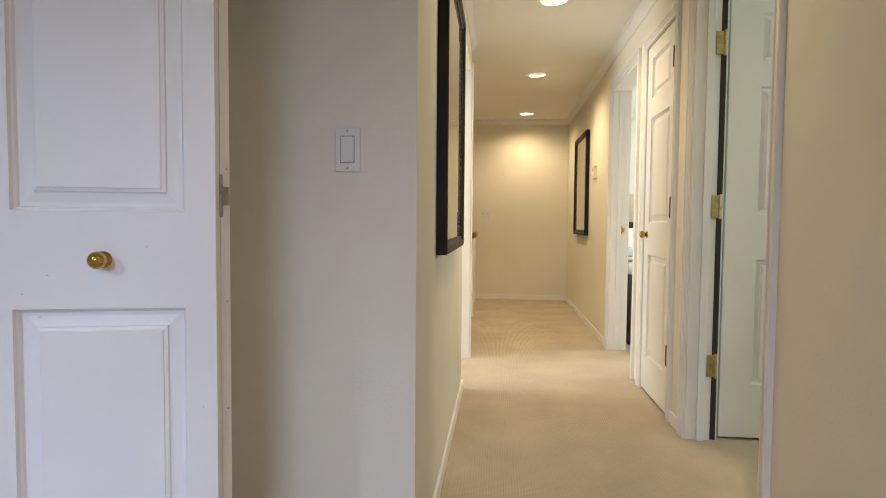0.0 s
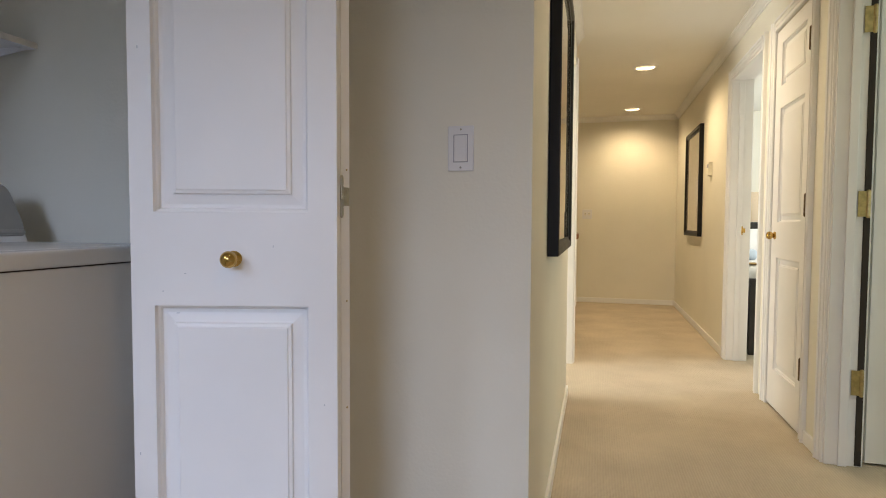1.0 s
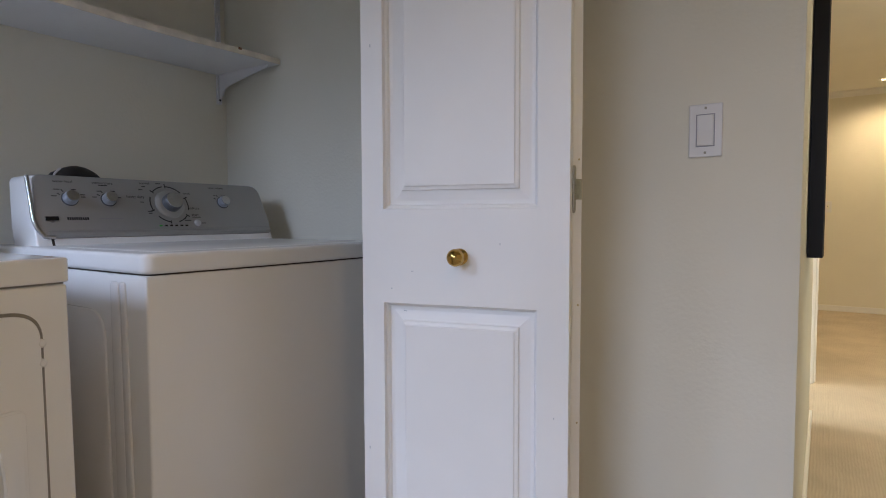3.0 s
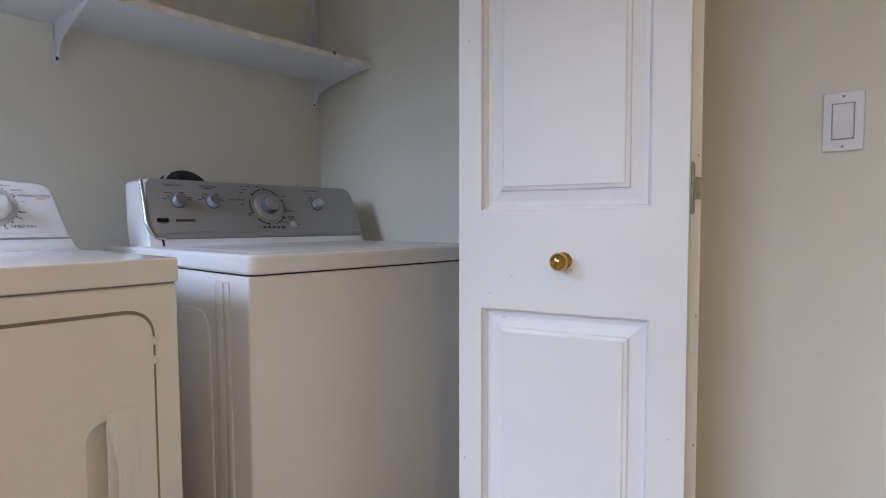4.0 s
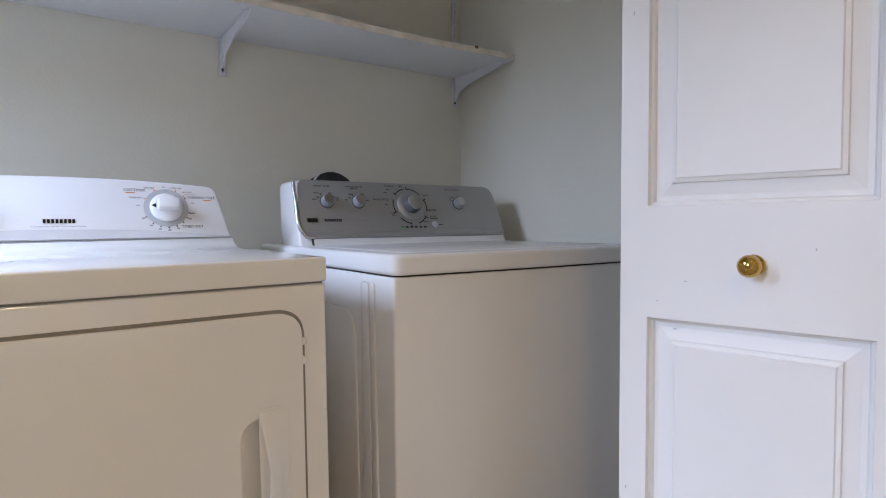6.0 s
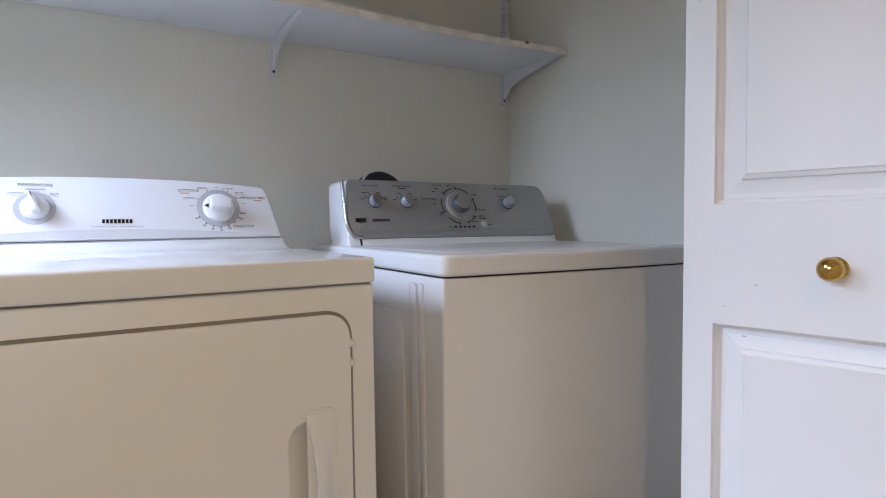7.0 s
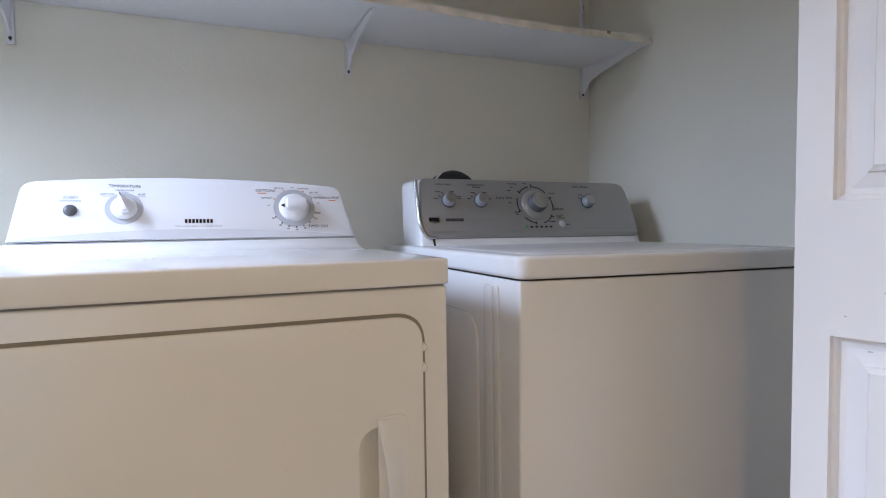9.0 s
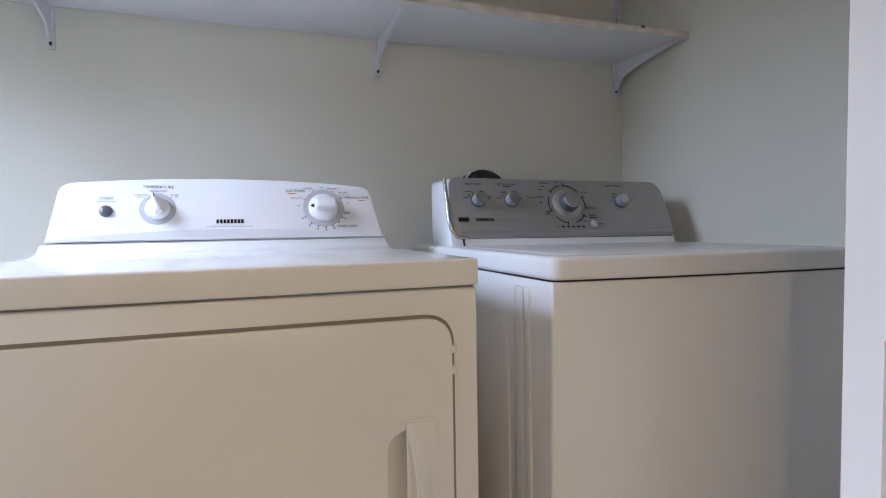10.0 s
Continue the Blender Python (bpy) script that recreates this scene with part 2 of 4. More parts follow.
def axes(origin, u, v, n):
    m = Matrix.Identity(4)
    for i, a in enumerate((u, v, n)):
        m.col[i][:3] = Vector(a).normalized()
    m.col[3][:3] = origin
    return m


def letters(text, size, m, mat, parent, centre=True, lift=0.0003):
    """Printed words as a thin mesh, on the plane of m."""
    cu = bpy.data.curves.new("words", "FONT")
    cu.body, cu.size = text, size * 0.95
    cu.align_x, cu.align_y = "CENTER" if centre else "LEFT", "CENTER"
    cu.extrude = 0.0001
    cu.resolution_u = 2
    tmp = bpy.data.objects.new("words", cu)
    scene.collection.objects.link(tmp)
    bpy.context.view_layer.update()
    me = bpy.data.meshes.new_from_object(tmp.evaluated_get(bpy.context.evaluated_depsgraph_get()))
    bpy.data.objects.remove(tmp)
    bpy.data.curves.remove(cu)
    bm = bmesh.new()
    bm.from_mesh(me)
    bpy.data.meshes.remove(me)
    bm.transform(m @ Matrix.Translation((0, 0, lift)))
    return part("lettering", bm, mat, parent)


def bar(m, u, v, w, h, mat, parent, name="printed_bar", lift=0.0006):
    bm = box(u - w / 2, u + w / 2, v - h / 2, v + h / 2, lift - 0.0003, lift + 0.0002)
    bm.transform(m)
    return part(name, bm, mat, parent)


def carve(bm, cutter):
    """The mesh with the cutter's shape taken out."""
    obs = []
    for b in (bm, cutter):
        bmesh.ops.recalc_face_normals(b, faces=b.faces[:])
        me = bpy.data.meshes.new("tmp")
        b.to_mesh(me)
        b.free()
        ob = bpy.data.objects.new("tmp", me)
        scene.collection.objects.link(ob)
        obs.append(ob)
    mod = obs[0].modifiers.new("cut", "BOOLEAN")
    mod.operation, mod.object, mod.solver = "DIFFERENCE", obs[1], "EXACT"
    bpy.context.view_layer.update()
    me = bpy.data.meshes.new_from_object(obs[0].evaluated_get(bpy.context.evaluated_depsgraph_get()))
    for ob in obs:
        old = ob.data
        bpy.data.objects.remove(ob)
        bpy.data.meshes.remove(old)
    out = bmesh.new()
    out.from_mesh(me)
    bpy.data.meshes.remove(me)
    return out


# ---- doors ----
PROFILE = ((0.0, 0.0), (0.0010, 0.010), (0.005, 0.0115), (0.0075, 0.017), (0.012, 0.0175), (0.034, 0.0135), (0.0355, 0.008), (0.041, 0.0065), (0.043, 0.004), (0.047, 0.004))


def raised_panel(x0, x1, z0, z1, m, y=0.0):
    """A raised field in its moulded frame; the front looks along -y."""
    bm = bmesh.new()
    k = min(1.0, (x1 - x0) / 0.26)
    rings = []
    for ins, dep in PROFILE:
        i = ins * k
        rings.append([bm.verts.new(p) for p in ((x0 + i, y + dep, z0 + i), (x1 - i, y + dep, z0 + i), (x1 - i, y + dep, z1 - i), (x0 + i, y + dep, z1 - i))])
    for a, b in zip(rings, rings[1:]):
        for i in range(4):
            bm.faces.new((a[i], a[(i + 1) % 4], b[(i + 1) % 4], b[i]))
    bm.faces.new(rings[-1])
    bm.transform(m)
    return bm


def door_leaf(parent, m, w, h, thick, holes, z0=0.012):
    """Stiles and rails round raised panels; local x across, front at y 0, z up."""
    xs = sorted({0.0, w, *[a for q in holes for a in q[:2]]})
    zs = sorted({z0, h, *[a for q in holes for a in q[2:]]})
    bm = bmesh.new()

    def hole(xc, zc):
        return any(a < xc < b and c < zc < d for a, b, c, d in holes)
    for xa, xb in zip(xs, xs[1:]):
        for za, zb in zip(zs, zs[1:]):
            if not hole((xa + xb) / 2, (za + zb) / 2):
                add_box(bm, xa, xb, 0, thick, za, zb)
    bmesh.ops.remove_doubles(bm, verts=bm.verts[:], dist=1e-5)
    bm.transform(m)
    part("leaf_frame", bm, M_DOOR, parent)
    for a, b, c, d in holes:
        bm = raised_panel(a, b, c, d, m)
        back = box(a, b, thick / 2, thick - 0.008, c, d)
        back.transform(m)
        tmp = bpy.data.meshes.new("tmp")
        back.to_mesh(tmp)
        back.free()
        bm.from_mesh(tmp)
        bpy.data.meshes.remove(tmp)
        part("raised_panel", bm, M_DOOR, parent)


def round_knob(parent, m, r=0.0205, out=0.05, name="door_knob", mat=None):
    """A turned knob; local z points away from the door."""
    prof = [(r * 0.95, 0), (r * 0.97, 0.003), (r * 0.8, 0.007), (r * 0.45, 0.010), (r * 0.42, 0.018), (r * 0.62, 0.022)]
    for i in range(13):
        a = math.pi * (i / 12) * 0.86 + 0.14 * math.pi
        prof.append((max(0.0, r * math.sin(a)) if i < 12 else 0.0, out - r - r * 0.85 * math.cos(a)))
    return part(name, lathe(prof, m), mat or M_BRASS, parent, "polished brass knob", smooth=True)


def butt_hinge(parent, x, y, z, h, mat, leaf_dir, knuckle_r=0.006, leaf=0.03, leaf_h=None):
    """Knuckle upright at (x, y), one leaf along leaf_dir."""
    prof = [(0, -h / 2 - 0.006), (knuckle_r * 0.7, -h / 2 - 0.005), (knuckle_r, -h / 2)]
    for i in range(1, 5):
        zz = -h / 2 + h * i / 5
        prof += [(knuckle_r, zz - 0.001), (knuckle_r * 0.75, zz), (knuckle_r, zz + 0.001)]
    prof += [(knuckle_r, h / 2), (knuckle_r * 0.7, h / 2 + 0.005), (0, h / 2 + 0.006)]
    bm = lathe(prof, Matrix.Translation((x, y, z)), 12)
    lh = leaf_h or h
    d = Vector(leaf_dir).normalized()
    side = Vector((-d.y, d.x, 0)) * 0.0012
    a, b = Vector((x, y, 0)), Vector((x, y, 0)) + d * leaf
    extrude_poly([(*(a + side).xy, z - lh / 2), (*(b + side).xy, z - lh / 2), (*(b - side).xy, z - lh / 2), (*(a - side).xy, z - lh / 2)], (0, 0, lh), bm=bm)
    perp = side.normalized()
    for k in (-0.32, 0.0, 0.32):
        c = a + d * leaf * (0.68 if k else 0.45)
        lathe([(0.0, 0.0026), (0.0035, 0.002), (0.004, -0.0026)], axes((c.x, c.y, z + k * lh), d, Vector((0, 0, 1)), -perp if perp.y > 0 else perp), 10, bm)
    return part("hinge", bm, mat, parent, {"dark_bronze": "dark bronze hinge", "dull_nickel": "dull metal hinge"}.get(mat.name, "brass butt hinge"))


# ---- structure ----
WY, WT = 1.48, 0.10          # wall with the switch; it also closes the laundry recess
XL, XR = -0.209, 0.856       # hall walls
XRO = 0.985                  # room side of the hall's right wall
YF = 7.35                    # far wall
XB = -2.035                  # back of the laundry recess
YS, XE, XW = -2.2, 0.856, -2.6
HEAD = 2.03
LS = -2.20                   # end wall of the recess, with its window


def walls(name, boxes, label):
    bm = bmesh.new()
    for q in boxes:
        add_box(bm, *q)
    return structure(name, bm, M_WALL, label, "wall")


structure("floor", box(XW - 0.2, 4.6, YS - 0.2, YF + 0.3, -0.08, 0), M_CARPET, "beige looped-pile carpet over the whole floor", "carpet")

# ceiling with square cut-outs for the recessed lamps
bm = bmesh.new()
cx = sorted({XW - 0.2, 4.6, *[x + s for x, y in DOWNLIGHTS for s in (-0.074, 0.074)]})
cy = sorted({YS - 0.2, YF + 0.3, *[y + s for x, y in DOWNLIGHTS for s in (-0.074, 0.074)]})
for xa, xb in zip(cx, cx[1:]):
    for ya, yb in zip(cy, cy[1:]):
        if not any(abs((xa + xb) / 2 - x) < 0.074 and abs((ya + yb) / 2 - y) < 0.074 for x, y in DOWNLIGHTS):
            add_box(bm, xa, xb, ya, yb, CEIL, CEIL + 0.12)
structure("ceiling", bm, M_CEIL, "flat off-white painted ceiling", "ceiling")
structure("roof", box(XW - 0.2, 4.6, YS - 0.2, YF + 0.3, CEIL + 0.16, CEIL + 0.2), M_CEIL, "board above the recessed lamps", "ceiling")

walls("wall_north", [(XB - 0.1, XL, WY, WY + WT, 0, CEIL)], "off-white painted wall beside the laundry recess")
walls("wall_laundry_back", [(XB - 0.1, XB, LS - 0.1, WY, 0, CEIL)], "off-white painted back wall of the laundry recess")
walls("wall_south", [(XB - 0.1, XE, LS - 0.1, LS, 0, 1.23), (XB - 0.1, XE, LS - 0.1, LS, 2.19, CEIL), (XB - 0.1, -0.84, LS - 0.1, LS, 1.23, 2.19),
                      (0.34, XE, LS - 0.1, LS, 1.23, 2.19)], "off-white end wall with a window")
RE = -1.06                   # end of the recess
walls("wall_laundry_end", [(XB, -0.97, RE - 0.1, RE, 0, 1.26), (XB, -0.97, RE - 0.1, RE, 2.14, CEIL), (XB, -1.70, RE - 0.1, RE, 1.26, 2.14),
                            (-1.06, -0.97, RE - 0.1, RE, 1.26, 2.14)], "off-white end wall of the laundry recess with a window")
# first two boxes: unseen stub and return, added to keep daylight off the machines
walls("wall_laundry_front", [(-0.97, -0.87, LS, -0.12, 0, HEAD + 0.03), (-0.87, -0.70, -0.22, -0.12, 0, HEAD + 0.03), (-0.97, -0.87, 1.38, WY, 0, CEIL), (-0.97, -0.87, LS, 1.38, HEAD + 0.03, CEIL)], "short wall and header over the laundry opening, with added unseen walls that block daylight")
DY0, DY1 = 3.335, 4.10       # bathroom doorway
walls("wall_hall_left", [(XL - 0.1, XL, WY + WT, DY0, 0, CEIL), (XL - 0.1, XL, DY0, DY1, HEAD + 0.02, CEIL), (XL - 0.1, XL, DY1, 4.22, 0, CEIL)],
      "off-white hall wall with an open doorway")
walls("wall_bathroom", [(XW, XL - 0.1, 4.12, 4.22, 0, CEIL), (XW - 0.1, XW, WY + WT, 4.22, 0, 0.75), (XW - 0.1, XW, WY + WT, 4.22, 1.85, CEIL),
                        (XW - 0.1, XW, WY + WT, 2.75, 0.75, 1.85), (XW - 0.1, XW, 3.85, 4.22, 0.75, 1.85), (XW - 0.1, XB - 0.1, WY, WY + WT, 0, CEIL)], "plain walls of the side room")
walls("wall_stairwell", [(-1.5, -1.4, 4.22, YF, 0, CEIL)], "plain wall beyond the stairs")
walls("wall_far", [(-1.5, XRO, YF, YF + 0.1, 0, CEIL)], "cream-lit wall closing the end of the hall")
BY0, BY1 = 1.95, 2.70       # doorway with the white door standing open
AY0, AY1 = 2.97, 3.51      # cupboard door
RY0, RY1 = 3.74, 4.53       # bedroom doorway
H2 = 1.995
walls("wall_hall_right", [(XR, XRO, YS - 0.1, BY0, 0, CEIL), (XR, XRO, BY0, BY1, H2, CEIL), (XR, XRO, BY1, AY0, 0, CEIL), (XR, XRO, AY0, AY1, H2, CEIL),
                          (XR, XRO, AY1, RY0, 0, CEIL), (XR, XRO, RY0, RY1, H2, CEIL), (XR, XRO, RY1, YF, 0, CEIL), (XRO - 0.02, XRO, AY0, AY1, 0, H2)],
      "off-white hall wall with three doorways")
walls("wall_study", [(XRO, 3.1, 2.75, 2.9, 0, CEIL), (3.0, 3.1, 1.5, 2.8, 0, 0.85), (3.0, 3.1, 1.5, 2.8, 2.1, CEIL),
                     (3.0, 3.1, 1.5, 1.65, 0.85, 2.1), (3.0, 3.1, 2.55, 2.8, 0.85, 2.1), (XRO, 3.1, 1.4, 1.5, 0, CEIL)], "plain pale walls of the room behind the open door")
walls("wall_bedroom", [(XRO, 4.5, 3.58, 3.68, 0, CEIL), (XRO, 4.5, YF, YF + 0.1, 0, CEIL), (4.4, 4.5, 3.68, YF, 0, 0.8), (4.4, 4.5, 3.68, YF, 2.15, CEIL),
                       (4.4, 4.5, 3.68, 4.45, 0.8, 2.15), (4.4, 4.5, 6.35, YF, 0.8, 2.15)], "pale bedroom walls")


def window(name, p0, p1, z0, z1, label):
    """A sash window standing in an opening from p0 to p1 (plan)."""
    a, b = Vector((*p0, 0)), Vector((*p1, 0))
    d = (b - a).normalized()
    n = Vector((-d.y, d.x, 0))
    ln = (b - a).length
    m = axes((a.x, a.y, 0), d, n, (0, 0, 1))
    w = tagged(new(name), label, "window", kind="structure")
    bm = bmesh.new()
    for q in ((0, 0.05, z0, z1), (ln - 0.05, ln, z0, z1), (0.05, ln - 0.05, z0, z0 + 0.05), (0.05, ln - 0.05, z1 - 0.05, z1), (ln / 2 - 0.025, ln / 2 + 0.025, z0 + 0.05, z1 - 0.05)):
        add_box(bm, q[0], q[1], -0.03, 0.03, q[2], q[3])
    bm.transform(m)
    part("window_frame", bm, M_TRIM, w)
    for u0, u1 in ((0.05, ln / 2 - 0.025), (ln / 2 + 0.025, ln - 0.05)):
        bm = box(u0, u1, -0.003, 0.003, z0 + 0.05, z1 - 0.05)
        bm.transform(m)
        part("pane", bm, M_GLASS, w).visible_shadow = False


window("window_1", (-1.70, RE - 0.06), (-1.06, RE - 0.06), 1.26, 2.14, "white-framed window at the end of the laundry recess")
window("window_5", (-0.84, LS - 0.06), (0.34, LS - 0.06), 1.23, 2.19, "white-framed window at the end of the landing")
window("window_2", (XW - 0.06, 2.75), (XW - 0.06, 3.85), 0.75, 1.85, "white-framed side room window")
window("window_3", (4.46, 4.45), (4.46, 6.35), 0.8, 2.15, "white-framed bedroom window")
window("window_4", (3.06, 1.65), (3.06, 2.55), 0.85, 2.1, "white-framed window of the side room")

# baseboards
bb = [(XL, XL + 0.012, WY, DY0), (XL, XL + 0.012, DY1 + 0.06, 4.22), (XR - 0.012, XR, RY1 + 0.065, YF), (-1.4, XR - 0.012, YF - 0.012, YF),
      (XR - 0.012, XR, BY1 + 0.062, AY0 - 0.062), (-0.87, XL + 0.012, WY - 0.012, WY), (XR - 0.012, XR, YS, BY0 - 0.058)]
for x0, x1, y0, y1 in bb:
    bm = box(x0, x1, y0, y1, 0, 0.060, 0.003)
    structure("baseboard", bm, M_TRIM, "low white painted baseboard", "baseboard")


def crown(name, a, b, inward):
    """Cove moulding under the ceiling from a to b (plan), its foot reaching inward."""
    a, b, n = Vector((*a, 0)), Vector((*b, 0)), Vector((*inward, 0))
    prof = [(0, -0.060), (0.007, -0.060), (0.009, -0.050), (0.014, -0.046), (0.021, -0.032), (0.034, -0.018), (0.040, -0.015), (0.042, -0.007), (0.050, -0.007), (0.050, -0.001), (0, -0.001)]
    pts = [a + n * u + Vector((0, 0, CEIL + v)) for u, v in prof]
    structure(name, extrude_poly(pts, b - a), M_TRIM, "white painted crown moulding", "moulding")


crown("trim_crown_right", (XR, YS), (XR, YF), (-1, 0))
crown("trim_crown_far", (-1.4, YF), (XR, YF), (0, -1))
crown("trim_crown_left", (XL, WY + WT), (XL, 4.22), (1, 0))


CASING = [(0, 0), (0, 0.009), (0.003, 0.013), (0.007, 0.014), (0.010, 0.009), (0.024, 0.008), (0.027, 0.013), (0.036, 0.017), (0.040, 0.013), (0.043, 0.020), (0.053, 0.022), (0.058, 0.018), (0.058, 0)]


def casing(y0, y1, x, side, top, name, depth=None):
    """Moulded door trim on a hall wall at x, proud to the given side, with the jamb lining."""
    cw = 0.058
    t = tagged(new(name), "white moulded door casing and jamb", "door frame", kind="structure")
    prof = CASING
    for ya, s in ((y0, -1), (y1, 1)):
        pts = [(x + side * v, ya + s * u, 0.0) for u, v in prof]
        part("casing", extrude_poly(pts, (0, 0, top + cw)), M_TRIM, t)
    pts = [(x + side * v, y0, top + u) for u, v in prof]
    part("casing", extrude_poly(pts, (0, y1 - y0, 0)), M_TRIM, t)
    xo = x - side * depth
    xa, xb = sorted((x + side * 0.004, xo - side * 0.004))
    for ya, s in ((y0, 1), (y1, -1)):
        yy = sorted((ya - s * 0.002, ya + s * 0.012))
        part("jamb", box(xa, xb, yy[0], yy[1], 0, top - 0.012, 0.002), M_TRIM, t)
        ys = sorted((ya + s * 0.012, ya + s * 0.023))
        xm = x - side * (depth - 0.055)
        part("door_stop", box(min(xm, xm + side * 0.032), max(xm, xm + side * 0.032), ys[0], ys[1], 0, top - 0.023, 0.002), M_TRIM, t)
    part("jamb", box(xa, xb, y0, y1, top - 0.012, top + 0.002), M_TRIM, t)
    return t


casing(BY0, BY1, XR, -1, H2, "trim_casing_open_door", XRO - XR)
casing(RY0, RY1, XR, -1, H2, "trim_casing_bedroom", XRO - XR)
t = tagged(new("trim_jamb_side_room"), "white painted jamb of the side room doorway", "door frame", kind="structure")
part("jamb", box(XL - 0.104, XL + 0.004, DY1 - 0.014, DY1 + 0.002, 0, HEAD + 0.006, 0.002), M_TRIM, t)
part("casing", extrude_poly([(XL + v, DY1 + u, 0.0) for u, v in [(0, 0), (0, 0.010), (0.02, 0.011), (0.05, 0.018), (0.058, 0.016), (0.058, 0)]], (0, 0, HEAD + 0.07)), M_TRIM, t)
t = tagged(new("trim_casing_cupboard"), "white moulded casing round the cupboard door", "door frame", kind="structure")
cprof = CASING
for ya, s in ((AY0, -1), (AY1, 1)):
    part("casing", extrude_poly([(XR - v, ya + s * u, 0.0) for u, v in cprof], (0, 0, H2 + 0.058)), M_TRIM, t)
part("casing", extrude_poly([(XR - v, AY0, H2 + u) for u, v in cprof], (0, AY1 - AY0, 0)), M_TRIM, t)
# strike plate in the bedroom jamb
sp = thing("strike_plate", (XR + 0.07, RY1 - 0.013, 0.93), "small brass strike plate set in the bedroom jamb", "strike plate")
part("plate", box(XR + 0.055, XR + 0.085, RY1 - 0.0145, RY1 - 0.0115, 0.90, 0.96, 0.001), M_BRASS, sp)
part("lip", box(XR + 0.085, XR + 0.100, RY1 - 0.018, RY1 - 0.0115, 0.915, 0.945, 0.001), M_BRASS, sp)


# ---- recessed lamps ----
for lx, ly in DOWNLIGHTS:
    d = thing("recessed_downlight", (lx, ly, CEIL), "round white recessed ceiling downlight, switched on, warm", "ceiling light", "ceiling downlights")
    at = Matrix.Translation((lx, ly, CEIL))
    part("trim_ring", lathe([(0.072, 0.004), (0.074, -0.003), (0.082, -0.006), (0.104, -0.004), (0.108, -0.0005), (0.072, 0.004)], at, 40), M_TRIM, d, smooth=True)
    part("reflector", lathe([(0.0735, 0.003), (0.070, 0.03), (0.062, 0.07), (0.05, 0.1)], at, 40), M_NICKEL, d, smooth=True)
    part("bulb", lathe([(0.0, 0.055), (0.03, 0.056), (0.048, 0.064), (0.054, 0.085), (0.04, 0.11), (0, 0.112)], at, 32), M_BULB, d, "lit reflector bulb", smooth=True)


# ---- landing: folding laundry door ----
PU = Vector((0.9706, 0.241, 0))                      # along the front leaf
PN = Vector((0.241, -0.9706, 0))                     # towards the landing
PA = Vector((-0.917, 0.981, 0))
LW = 0.397
bifold = thing("bifold_door", (-0.72, 1.06, 0), "white two-leaf folding laundry door, folded half open", "door")
m1 = axes(PA, PU, -PN, (0, 0, 1))
door_leaf(bifold, m1, LW, 2.0, 0.034, [(0.045, 0.342, 0.99, 1.84), (0.045, 0.342, 0.20, 0.81)], z0=0.02)
# second leaf folds back to the jamb
FU = Vector((-0.93, 0.37, 0)).normalized()
FE = Vector((FU.y, -FU.x, 0))
FP = PA + PU * LW - PN * 0.037
m2 = axes(FP + FU * LW, -FU, FE, (0, 0, 1))
door_leaf(bifold, m2, LW, 2.0, 0.023, [(0.055, 0.342, 0.99, 1.84), (0.055, 0.342, 0.20, 0.81)], z0=0.02)
kp = PA + PU * 0.200 + Vector((0, 0, 0.901))
round_knob(bifold, axes(kp, PU, (0, 0, 1), PN), 0.0160, 0.044)
hp = FP - FU * 0.003 - FE * 0.001
for hz in (1.022, 1.72, 0.30):
    butt_hinge(bifold, hp.x, hp.y, hz, 0.072, M_NICKEL, FE, 0.0042, 0.020, 0.036)
for u, z, w, h in ((0.105, 0.872, 0.004, 0.0016), (0.275, 0.925, 0.0016, 0.004), (0.062, 0.838, 0.003, 0.002), (0.09, 0.796, 0.006, 0.0016), (0.020, 1.30, 0.002, 0.006), (0.372, 0.62, 0.002, 0.003), (0.012, 0.52, 0.002, 0.005)):
    ch = box(u - w / 2, u + w / 2, -0.0004, 0.001, z - h / 2, z + h / 2)
    ch.transform(m1)
    part("paint_chip", ch, M_RING, bifold, "small chip in the paint")
for z in (1.075, 0.815, 0.60):
    c = FP - FU * 0.0006 + FE * 0.015
    part("nail_head", lathe([(0, 0.0008), (0.0018, 0.0006), (0.0022, 0)], axes((c.x, c.y, z), FE, (0, 0, 1), -FU), 8), M_OLDBRASS, bifold)
track = thing("door_track", (-0.9, 0.5, HEAD), "white steel track under the laundry header", "door track")
part("rail", box(-0.935, -0.905, -0.11, 1.37, HEAD - 0.01, HEAD + 0.03, 0.002), M_METALW, track)


# ---- light switch ----
def switch_plate(name, x, z, w, h, y, label, toggles=0):
    s = thing(name, (x, y, z), label, "light switch")
    pts = [(x + a, y, z + b) for a, b in rounded([(-w / 2, -h / 2), (w / 2, -h / 2), (w / 2, h / 2), (-w / 2, h / 2)], 0.004)]
    part("plate", extrude_poly(pts, (0, -0.006, 0), 0.0022), M_SWITCH, s)
    return s


